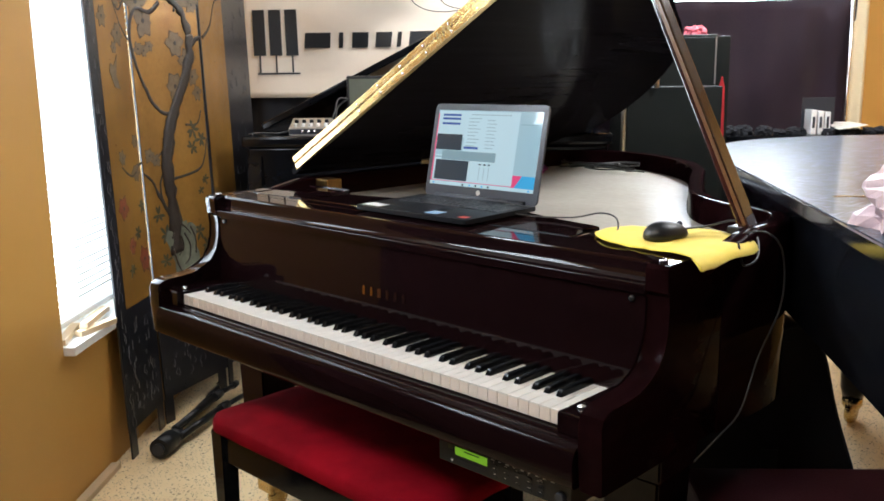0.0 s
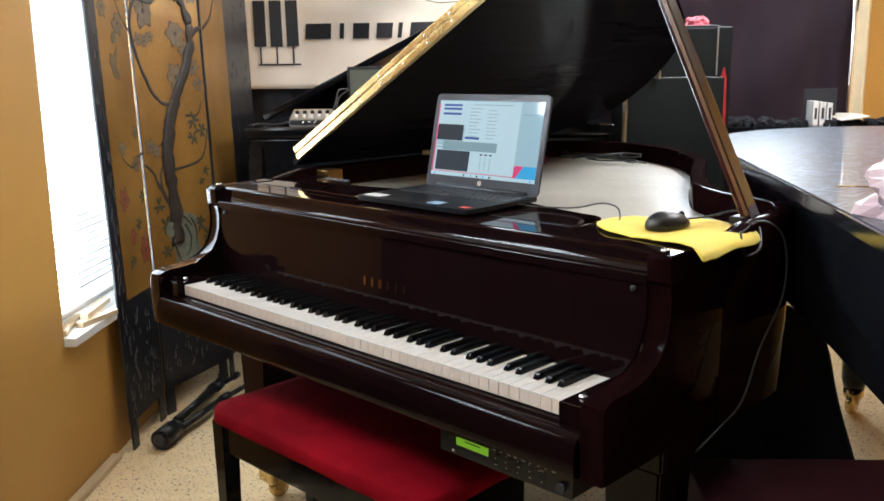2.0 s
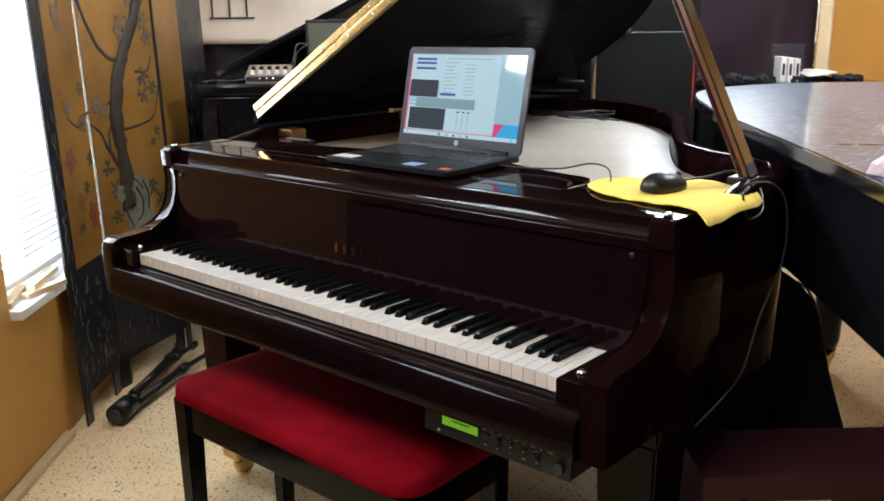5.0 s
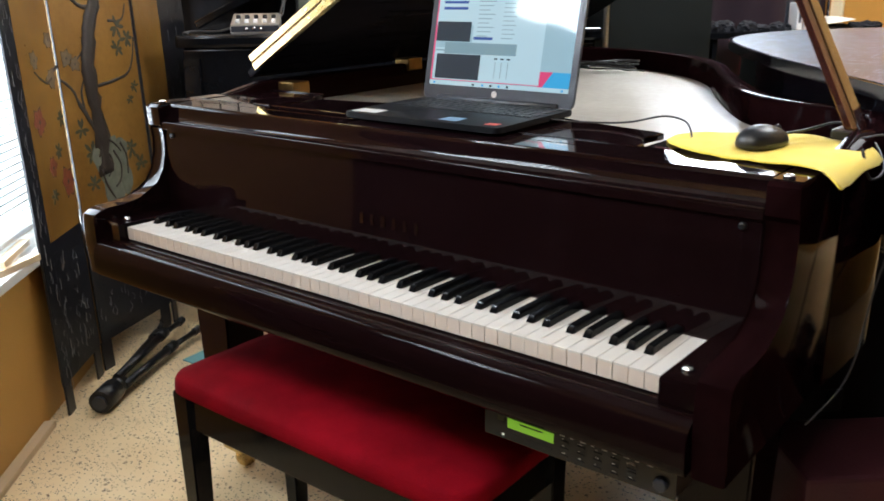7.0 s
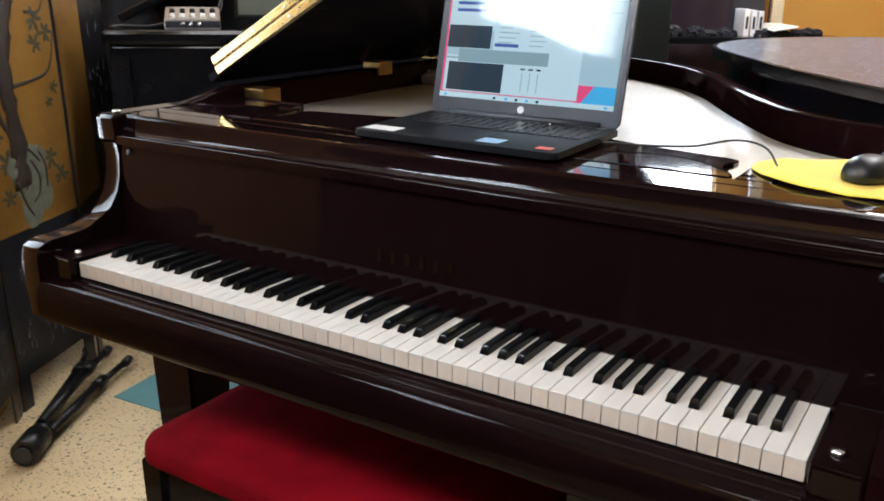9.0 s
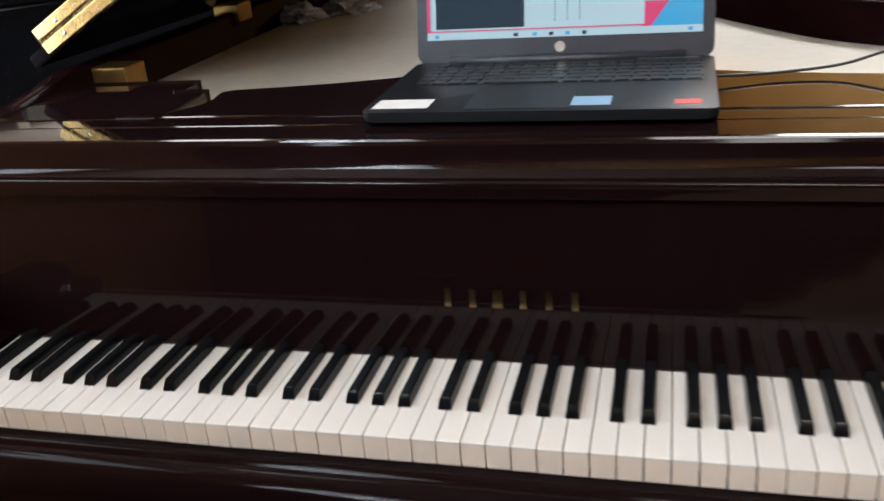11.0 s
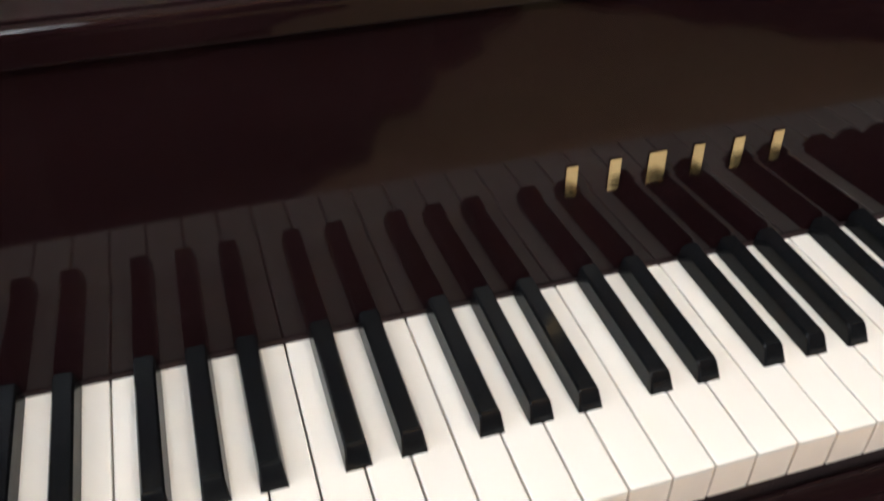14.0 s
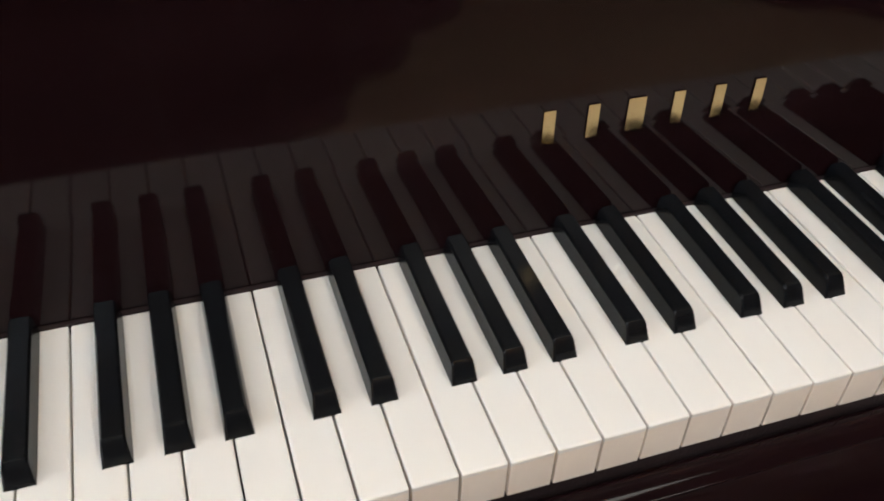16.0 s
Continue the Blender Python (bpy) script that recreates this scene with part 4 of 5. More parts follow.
for k in range(6):
    rnd = random.Random(40 + k)
    loop = [(-0.16 + 0.065 * i + rnd.uniform(-0.03, 0.03), rnd.uniform(-0.05, 0.05), 0.005 + 0.005 * k + rnd.uniform(0, 0.012)) for i in range(6)]
    part("loose_cord", tube(loop, 0.0032, 7), GREYCABLE if k % 2 else CABLE, heap)

wrap = thing("plastic_wrapper", "shiny crumpled violet and clear plastic wrapper on the string cover", "wrapper", pose(-0.64, 1.46, 0.934))
for k, (x, y, sx, sy, m) in enumerate(((0.0, 0.0, 0.075, 0.05, "violet"), (0.06, -0.10, 0.06, 0.05, "clear"), (-0.02, -0.20, 0.05, 0.05, "clear"))):
    bm = bmesh.new()
    bmesh.ops.create_icosphere(bm, subdivisions=4, radius=1)
    for v in bm.verts:
        v.co *= 1 + 0.45 * noise.noise(v.co * 2.5 + Vector((k * 7, 0, 0))) + 0.22 * noise.noise(v.co * 8)
        v.co = (v.co.x * sx, v.co.y * sy, max(0.0, v.co.z + 0.3) * 0.030)
    part("film", bm, VIOLETFILM if m == "violet" else CLEARBAG, wrap).matrix_basis = pose(x, y, 0, 0, 0, 20 * k)

# ---- folding screen along the left wall ----
SCR = [(-0.885, 0.978), (-0.876, 1.30), (-0.735, 1.68), (-0.708, 2.31)]
SH = 1.92
screen = thing("folding_screen", "gold leaf folding screen painted with a blossoming tree, black frame", "folding screen", ROOM @ pose(-0.872, 0, -0.003, 0, -1.4, 0) @ pose(0.88, 0, 0))


def panel_frame(a, b):
    a, b = Vector((*a, 0)), Vector((*b, 0))
    x = (b - a).normalized()
    m = Matrix.Translation(a) @ Matrix(((x.x, -x.y, 0, 0), (x.y, x.x, 0, 0), (0, 0, 1, 0), (0, 0, 0, 1)))
    return m, (b - a).length


def inlay_marks(parent, x0, x1, z0, z1, count, seed):
    """Small curled shell strokes in the black border."""
    rnd = random.Random(seed)
    bm = bmesh.new()
    for _ in range(count):
        x, z = rnd.uniform(x0, x1), rnd.uniform(z0, z1)
        h, w = rnd.uniform(0.015, 0.04), rnd.uniform(-0.008, 0.008)
        own = tube([(x, -0.0128, z), (x + w, -0.0128, z + h * 0.4), (x - w * 0.6, -0.0128, z + h)], 0.0014, 5, 3, 0.0006)
        merge(bm, own)
    return tagged(part("inlay", bm, INLAY, parent), "shell inlay strokes", kind="stuff")


def petal_flower(bm, x, z, r, rnd, grow=1.0, depth=-0.0112, wide=0.40):
    for k in range(6):
        a = k * math.pi / 3 + rnd.uniform(-0.3, 0.3)
        l, w = r * rnd.uniform(0.8, 1.2), r * grow * wide
        own = bmesh.new()
        pts = [(0, 0), (l * 0.3, w * 0.7), (l * 0.62, w), (l * 0.88, w * 0.6), (l * grow, 0), (l * 0.88, -w * 0.6), (l * 0.62, -w), (l * 0.3, -w * 0.7)]
        own.faces.new([own.verts.new((p, depth - 0.0002 * (k % 3), q)) for p, q in pts])
        ex = bmesh.ops.extrude_face_region(own, geom=own.faces[:])
        for v in ex["geom"]:
            if isinstance(v, bmesh.types.BMVert):
                v.co.y += 0.0015
        own.transform(Matrix.Translation((x, 0, z)) @ Matrix.Rotation(a, 4, "Y"))
        merge(bm, own)


def screen_panel(k, a, b):
    m, w = panel_frame(a, b)
    p = part("panel", box(0.009 if k == 1 else 0.0, w - (0.010 if k == 0 else 0.006), -0.010, -0.003, 0.10, SH, 0.001), SCRBLACK, screen, "hinged screen panel")
    p.matrix_basis = m
    edge_l, edge_r = (0.075 if k == 0 else 0.012), ((0.014, 0.012, 0.34)[k])
    gold = part("gold_field", box(edge_l, w - edge_r, -0.0104, -0.0085, 0.52, SH - 0.08), GOLDLEAF, p, "gold leaf painted field")
    part("lower_field", box(edge_l, w - edge_r, -0.0104, -0.0085, 0.20, 0.46), SCRBLACK, p)
    for x in (0.004, w - 0.066):
        part("foot", box(x, x + 0.05, -0.010, -0.003, 0, 0.10, 0.002), SCRBLACK, p)
    if k == 0:
        inlay_marks(p, 0.012, 0.062, 0.06, SH - 0.03, 90, 3)
    if k == 2:
        inlay_marks(p, w - 0.32, w - 0.02, 0.2, SH - 0.03, 90, 4)
    inlay_marks(p, edge_l + 0.01, w - 0.03, 0.14, 0.44, 40, 9 + k)
    return p, w


P0, w0 = screen_panel(0, SCR[0], SCR[1])
P1, w1 = screen_panel(1, SCR[1], SCR[2])
P2, w2 = screen_panel(2, SCR[2], SCR[3])


def limb(parent, pts, r0, r1, name="branch"):
    bm = tube([(x, -0.0108, z) for x, z in pts], r0, 7, 6, r1)
    for v in bm.verts:
        knot = noise.noise((v.co.x * 45, 0, v.co.z * 30)) * r0 * 0.55
        v.co.x, v.co.z = v.co.x + knot, v.co.z + knot * 0.5
        v.co.y = -0.0108 + (v.co.y + 0.0108) * 0.16
    return part(name, bm, BARK, parent)


limb(P1, [(0.16, 0.64), (0.157, 0.80), (0.14, 0.95), (0.165, 1.08), (0.22, 1.19), (0.285, 1.29), (0.33, 1.38), (0.335, 1.46)], 0.036, 0.022, "trunk")
limb(P1, [(0.335, 1.46), (0.30, 1.54), (0.23, 1.59), (0.12, 1.615), (0.02, 1.60)], 0.021, 0.010)
limb(P1, [(0.335, 1.41), (0.37, 1.44), (0.40, 1.45)], 0.013, 0.008)
limb(P1, [(0.225, 1.17), (0.15, 1.17), (0.09, 1.22), (0.03, 1.34), (0.01, 1.46), (0.05, 1.54), (0.12, 1.53), (0.18, 1.57)], 0.007, 0.009)
limb(P1, [(0.16, 1.06), (0.09, 1.01), (0.05, 1.03)], 0.004, 0.002)
limb(P1, [(0.15, 0.76), (0.09, 0.86), (0.05, 0.93), (0.01, 0.96)], 0.010, 0.004)
limb(P1, [(0.10, 0.84), (0.095, 0.91), (0.13, 0.97)], 0.006, 0.003)
limb(P1, [(0.15, 0.92), (0.32, 0.94), (0.37, 0.99), (0.39, 1.06)], 0.006, 0.003)
limb(P1, [(0.27, 1.12), (0.34, 1.12), (0.37, 1.17)], 0.005, 0.003)
limb(P1, [(0.26, 1.54), (0.28, 1.62), (0.33, 1.67), (0.37, 1.72)], 0.006, 0.003)
limb(P1, [(0.12, 1.64), (0.13, 1.74), (0.10, 1.80)], 0.006, 0.003)
limb(P0, [(0.40, 1.62), (0.32, 1.58), (0.26, 1.53), (0.20, 1.57)], 0.007, 0.003)
limb(P0, [(0.40, 1.46), (0.33, 1.43), (0.27, 1.47), (0.22, 1.55)], 0.006, 0.003)
limb(P0, [(0.40, 0.98), (0.32, 1.0), (0.24, 0.96), (0.16, 1.0)], 0.007, 0.003)
limb(P0, [(0.28, 1.55), (0.25, 1.64), (0.27, 1.72)], 0.004, 0.002)
limb(P2, [(0.02, 1.45), (0.12, 1.50), (0.2, 1.6), (0.3, 1.62)], 0.008, 0.003)


def blossoms(parent, spots, seed, material, name, label):
    rnd = random.Random(seed)
    for x, z, r in spots:
        bm = bmesh.new()
        r *= 1.2 if name == "blossom" else 1.0
        state = rnd.getstate()
        petal_flower(bm, x, z, r, rnd, wide=0.40 if name == "blossom" else 0.20)
        flower = part(name, bm, material, parent, label)
        if name == "blossom":
            rnd.setstate(state)
            bm = bmesh.new()
            petal_flower(bm, x, z, r, rnd, 1.18, -0.0104)
            eye = bmesh.new()
            bmesh.ops.create_icosphere(eye, subdivisions=1, radius=r * 0.2)
            eye.transform(Matrix.Translation((x, -0.0118, z)) @ Matrix.Diagonal((1, 0.06, 1, 1)))
            merge(bm, eye)
            part("outline", bm, BARK, flower, "dark painted outline")


blossoms(P1, [(0.055, 1.565, 0.044), (0.085, 1.50, 0.042), (0.31, 1.595, 0.040), (0.365, 1.57, 0.026), (0.385, 1.60, 0.024), (0.25, 1.425, 0.040), (0.315, 1.36, 0.036), (0.335, 1.30, 0.026), (0.23, 1.265, 0.042),
              (0.045, 1.40, 0.018), (0.075, 1.395, 0.020), (0.105, 1.41, 0.018), (0.05, 1.02, 0.020), (0.085, 1.00, 0.018), (0.36, 1.24, 0.022), (0.20, 1.66, 0.036), (0.12, 1.68, 0.03)], 1, PETAL, "blossom", "painted grey blossom")
blossoms(P0, [(0.13, 1.58, 0.026), (0.18, 1.60, 0.024), (0.24, 1.57, 0.026), (0.23, 1.45, 0.030), (0.12, 1.50, 0.026), (0.19, 1.40, 0.018), (0.27, 0.97, 0.026), (0.29, 1.08, 0.022), (0.17, 1.03, 0.02)], 2, PETAL, "blossom", "painted grey blossom")
blossoms(P1, [(0.31, 1.10, 0.036), (0.355, 1.06, 0.034), (0.30, 1.03, 0.030), (0.36, 0.90, 0.022), (0.33, 0.86, 0.020), (0.10, 0.72, 0.036), (0.07, 0.80, 0.030), (0.30, 0.70, 0.034), (0.34, 0.64, 0.034), (0.09, 0.62, 0.03)], 5, LEAFP, "leaf_spray", "painted dark leaves")
blossoms(P0, [(0.14, 0.86, 0.030), (0.27, 0.66, 0.036), (0.18, 0.72, 0.024)], 6, REDP, "blossom", "painted dull red flower")
blossoms(P0, [(0.24, 0.76, 0.030), (0.16, 0.64, 0.026), (0.29, 0.85, 0.028)], 7, LEAFP, "leaf_spray", "painted dark leaves")
bm = prism([(0.0, 0.0), (0.03, -0.05), (0.075, -0.06), (0.05, -0.01), (0.07, 0.06), (0.035, 0.02), (0.01, 0.03)], -0.012, -0.0105, "y")
part("bird", bm, PETAL, P0, "painted grey bird").matrix_basis = pose(0.14, 0, 1.32)
for x, z, r in ((0.185, 0.67, 0.09), (0.14, 0.70, 0.055), (0.235, 0.69, 0.06), (0.19, 0.58, 0.07), (0.25, 0.60, 0.05)):
    bm = bmesh.new()
    bmesh.ops.create_icosphere(bm, subdivisions=2, radius=1)
    for v in bm.verts:
        v.co *= 1 + 0.35 * noise.noise(v.co * 2.2 + Vector((x * 40, 0, 0)))
        v.co = (v.co.x * r * 0.75, v.co.y * 0.0035, v.co.z * r)
    part("painted_rock", bm, STONEP, P1).matrix_basis = pose(x, -0.0105, z)

for line in ([(0.13, 0.70), (0.16, 0.745), (0.20, 0.74), (0.24, 0.70)], [(0.15, 0.69), (0.18, 0.70), (0.19, 0.66), (0.16, 0.63)], [(0.20, 0.71), (0.23, 0.66), (0.22, 0.61), (0.19, 0.59)],
             [(0.13, 0.66), (0.15, 0.60), (0.18, 0.55)], [(0.24, 0.73), (0.265, 0.68), (0.26, 0.62)]):
    bm = tube([(x, -0.0146, z) for x, z in line], 0.005, 6, 5, 0.003)
    for v in bm.verts:
        v.co.y = -0.0146 + (v.co.y + 0.0146) * 0.2
    part("rock_line", bm, BARK, P1, "dark painted rock outline")

# ---- folded tripod on the floor ----
tri = thing("tripod", "black folded tripod lying on the terrazzo floor", "tripod")
a, b = Vector((-1.262, 0.235, 0.04)), Vector((-1.60, 0.74, 0.035))
ax = (b - a).normalized()
sd = Vector((-ax.y, ax.x, 0))
part("head", tube([a - ax * 0.02, a + ax * 0.07], 0.036, 14, 1), DARKPL, tri)
part("collar", tube([a + ax * 0.075, a + ax * 0.12], 0.028, 14, 1), DARKPL, tri)
part("head_plate", tube([a - ax * 0.030, a - ax * 0.020], 0.022, 12, 1), GREYPL, tri)
for k, s in enumerate((-0.030, 0.0, 0.030)):
    up = Vector((0, 0, 0.026 if k == 1 else 0.0))
    leg = part("tripod_leg", tube([a + ax * 0.10 + sd * s * 0.7 + up, a + ax * (0.40 + 0.05 * k) + sd * s * 1.6 + up], 0.014, 10, 1), DARKPL, tri)
    part("inner_leg", tube([a + ax * (0.40 + 0.05 * k) + sd * s * 1.6 + up, b + ax * (0.05 * k - 0.05) + sd * s * 2.6 + up * 0.5], 0.010, 10, 1), DARKPL, tri)
    part("clamp", tube([a + ax * (0.38 + 0.05 * k) + sd * s * 1.55 + up, a + ax * (0.43 + 0.05 * k) + sd * s * 1.7 + up], 0.018, 10, 1), DARKPL, tri)
    part("rubber_foot", tube([b + ax * (0.05 * k - 0.06) + sd * s * 2.6 + up * 0.5, b + ax * (0.05 * k - 0.02) + sd * s * 2.7 + up * 0.5], 0.014, 8, 1), CABLE, tri)

tm = thing("floor_mat", "pale teal flat mat on the floor under the piano", "mat")
part("mat_sheet", prism([(-1.42, 0.80), (-1.395, 0.605), (-1.05, 0.630), (-0.92, 0.70), (-0.88, 0.95), (-1.1, 1.02)], 0.0, 0.004, "z", 0.001), TEAL, tm)
lf = thing("paper_scrap", "small red paper scrap on the floor", "scrap", pose(-0.98, 0.45, 0.0))
part("scrap", prism([(0, 0), (0.02, 0.004), (0.024, 0.016), (0.008, 0.02)], 0.0, 0.002, "z"), REDST, lf)

# ---- the banner wall ----
BY = 2.98


def hung_cloth(x0, x1, z0, z1, nx, nz, depth):
    """A hanging sheet with thickness; depth(x, z) gives its folds."""
    bm = bmesh.new()
    grid = [[bm.verts.new((x0 + (x1 - x0) * i / nx, depth(x0 + (x1 - x0) * i / nx, z0 + (z1 - z0) * j / nz), z0 + (z1 - z0) * j / nz)) for i in range(nx + 1)] for j in range(nz + 1)]
    for j in range(nz):
        for i in range(nx):
            bm.faces.new((grid[j][i], grid[j][i + 1], grid[j + 1][i + 1], grid[j + 1][i])).smooth = True
    return bm


def hang(name, bm, material, parent, label=""):
    ob = part(name, bm, material, parent, label)
    for p in ob.data.polygons:
        p.use_smooth = True
    s = ob.modifiers.new("thick", "SOLIDIFY")
    s.thickness = 0.002
    return ob


def ban_depth(x, z):
    u = x + 0.90
    sag = 0.034 * math.sin(6.0 * (z - 1.2) + 2.2 * u) * min(1, u * 1.4) + 0.042 * math.sin(12 * (z - 0.55 * u)) * min(1, u * u * 1.6) + 0.004 * math.sin(31 * (z + 0.3 * u)) * min(1, u)
    return sag


banner = thing("vinyl_banner", "cream vinyl banner with black key logo and print", "banner", ROOM @ pose(0, BY - 0.05, -0.045))
hang("banner_sheet", hung_cloth(-0.905, 0.95, 1.235, 2.15, 50, 30, ban_depth), BANNER, banner)


def printed(name, x0, x1, z0, z1, slant=0.0, label=""):
    bm = bmesh.new()
    n = max(2, int((x1 - x0) / 0.01))
    top, bot = [], []
    for i in range(n + 1):
        x = x0 + (x1 - x0) * i / n
        for z, row in ((z0, bot), (z1, top)):
            row.append(bm.verts.new((x + slant * (z - z0), ban_depth(x, z) - 0.010, z)))
    for i in range(n):
        bm.faces.new((bot[i], bot[i + 1], top[i + 1], top[i]))
    ob = part(name, bm, PRINT, banner, label)
    s = ob.modifiers.new("thick", "SOLIDIFY")
    s.thickness = 0.001
    return ob


for k in range(3):
    x = -0.845 + k * 0.086
    printed("printed_key", x, x + 0.064, 1.455, 1.690, 0, "black printed key bar" if k == 0 else "")
    printed("printed_stem", x + 0.027, x + 0.036, 1.367, 1.454)
printed("printed_line", -0.828, -0.605, 1.357, 1.366)
WORD = [(-0.575, 0.135), (-0.395, 0.022), (-0.325, 0.085), (-0.20, 0.085), (-0.085, 0.022), (-0.02, 0.13), (0.15, 0.15), (0.34, 0.11)]
for x, w in WORD:
    printed("printed_bar", x, x + w, 1.492, 1.570, 0.10, "plain dark printed bar" if w == 0.135 else "")
printed("printed_bar", -0.82, -0.60, 1.755, 1.772)

backcl = thing("wall_cloth", "black cloth hung below the banner", "cloth", ROOM @ pose(0, BY, 0))
hang("cloth_sheet", hung_cloth(-0.90, 0.95, 0.02, 1.30, 60, 10, lambda x, z: 0.015 * math.sin(26 * x) + 0.01 * math.sin(57 * x + 1)), BLACKCL, backcl)
drape = thing("purple_drape", "dark purple drape hung across the wall", "drape", ROOM @ pose(0, BY, 0))
def drape_fold(x, z):
    return 0.012 * math.sin(14 * x + 2.0 * z) + 0.030 * math.sin(5.5 * (x - 0.8 * z)) + 0.006 * math.sin(33 * x) + 0.010 * math.sin(11 * (z - 0.75 * x))


hang("drape_sheet", hung_cloth(0.96, 2.30, 0.09, 1.662, 90, 30, drape_fold), PURPLE, drape)
hang("hem", hung_cloth(0.96, 2.30, 0.02, 0.089, 90, 1, drape_fold), PURPLE, drape)
cream = thing("cream_curtain", "narrow cream curtain gathered beside the drape", "curtain", ROOM @ pose(0, BY - 0.06, 0))
hang("curtain_sheet", hung_cloth(2.275, 2.36, 0.6, 2.3, 30, 12, lambda x, z: 0.02 * math.sin(80 * x) + 0.008 * z), SHEER, cream)
pole = thing("upright_pole", "thin bright metal pole standing by the curtain", "pole", ROOM @ pose(2.245, BY - 0.12, 0))
part("tube", tube([(0, 0, 0), (0, 0, 2.2)], 0.009, 10, 1), STEEL, pole)
part("foot_plate", lathe([(0.12, 0), (0.12, 0.01), (0.02, 0.018)], 24), DARKPL, pole)

# ---- black grand piano with a closed scratched lid ----
g2 = thing("black_grand_piano", "black grand piano with scratched closed lid", "piano")
TOP2 = 1.045
G2 = [(1.42, -0.37, 0), (1.034, 0.167, 0), (0.788, 0.506, 0), (0.33, 1.12, 0), (0.17, 1.37, 0), (0.05, 1.58, 0), (-0.02, 1.76, 0), (-0.04, 1.96, 0), (0.00, 2.17, 0), (0.11, 2.38, 0), (0.28, 2.55, 0), (0.60, 2.72, 0),
      (0.95, 2.80, 0), (1.5, 2.65, 0), (2.1, 2.05, 0), (2.6, 1.3, 0), (2.75, 0.5, 0), (2.3, -0.3, 0)]
G2 = [Vector(p) for p in G2]
outline2 = [(p.x, p.y) for p in [G2[0], G2[1], G2[2]] + curve_pts(G2[3:12], 5) + G2[12:]]
c2 = Vector((1.3, 1.1))
lid2 = part("lid", prism(outline2, TOP2 - 0.024, TOP2, "z", 0.008), GLOSSBLACK, g2)
face2 = [((x - c2.x) * 0.988 + c2.x, (y - c2.y) * 0.988 + c2.y) for x, y in outline2]
part("lid_face", prism(face2, TOP2 + 0.0002, TOP2 + 0.0012, "z"), SCRATCHED, lid2, "scratched glossy black lid face")
shrunk = [((p[0] - c2.x) * 0.965 + c2.x, (p[1] - c2.y) * 0.965 + c2.y) for p in outline2]
part("case", prism(shrunk, 0.79, TOP2 - 0.027, "z", 0.006), BLACKLAC, g2)
part("lid_seam", box(-0.42, 0.42, -0.003, 0.003, 0, 0.002), BRASS, g2, "brass hinge line").matrix_basis = pose(1.135, 0.875, TOP2 + 0.0014, 0, 0, 37)
for x, y in ((0.36, 2.15), (1.45, 0.10), (2.1, 1.0)):
    leg = part("leg", lathe([(0.035, 0.10), (0.045, 0.14), (0.05, 0.3), (0.07, 0.5), (0.085, 0.6), (0.085, 0.789)], 20), BLACKLAC, g2)
    leg.matrix_basis = pose(x, y, 0)
    part("caster", lathe([(0.014, -0.014), (0.045, -0.012), (0.05, 0), (0.045, 0.012), (0.014, 0.014)], 18), BRASS, leg).matrix_basis = pose(0, 0, 0.05, 0, 90, 0)
    part("caster_socket", lathe([(0.02, 0.05), (0.036, 0.075), (0.036, 0.10)], 16), BRASS, leg)

ptowel = thing("crumpled_bag", "crumpled pale pink plastic bag on the black lid", "bag", pose(1.06, 0.40, TOP2))
bm = bmesh.new()
bmesh.ops.create_icosphere(bm, subdivisions=4, radius=1)
for v in bm.verts:
    v.co *= 1 + 0.4 * noise.noise(v.co * 2.5) + 0.12 * noise.noise(v.co * 8)
    v.co = (v.co.x * 0.12, v.co.y * 0.17, max(0, v.co.z + 0.35) * 0.085)
part("bag", bm, mat("pale_pink_plastic", (0.62, 0.50, 0.56), 0.4, vary=0.15, scale=20, bump=0.3), ptowel)

# ---- black upright keyboard instrument behind, with a raised lid ----
g3 = thing("black_piano", "black lacquered piano with raised lid behind the red one", "piano", ROOM @ pose(0, 0, 0))
part("case", box(-0.60, 0.85, 1.72, 2.75, 0.0, 1.016, 0.01), BLACKLAC, g3)
part("top_shelf", box(-0.62, 0.87, 1.70, 2.10, 1.016, 1.061, 0.012), BLACKLAC, g3)
part("scroll_arm", prism([(1.58, 0.62), (1.58, 0.70), (1.64, 0.74), (1.69, 0.82), (1.715, 0.98), (1.719, 0.98), (1.719, 0.62)], -0.60, -0.54, "x", 0.005), BLACKLAC, g3)
strip = part("raised_lid", box(0, 1.55, 0.0, 0.9, 0, 0.03, 0.006), BLACKLAC, g3, "raised glossy black lid")
strip.matrix_basis = pose(-0.62, 2.10, 1.062, 0, -26.6, 0)

mixer = thing("audio_mixer", "small silver audio mixer with knobs on the black piano", "mixer", ROOM @ pose(-0.355, 1.83, 1.062, 0, 0, 4))
part("body", prism([(-0.075, 0), (-0.075, 0.028), (0.075, 0.062), (0.075, 0)], -0.085, 0.085, "x", 0.003), SILVER, mixer)
for i in range(5):
    for j in range(2):
        part("knob", lathe([(0.009, 0), (0.008, 0.012), (0.006, 0.014)], 12), DARKPL if j else WHITEPL, mixer).matrix_basis = pose(-0.062 + i * 0.031, -0.045 + j * 0.055, 0.033 + j * 0.0125)
part("front_plate", box(-0.083, 0.083, -0.078, -0.0755, 0.004, 0.024, 0.001), GREYPL, mixer)
for i in range(3):
    part("jack", lathe([(0.006, 0), (0.006, 0.004), (0.002, 0.0045)], 10), STEEL, mixer).matrix_basis = pose(-0.03 + i * 0.025, -0.078, 0.014, 90)
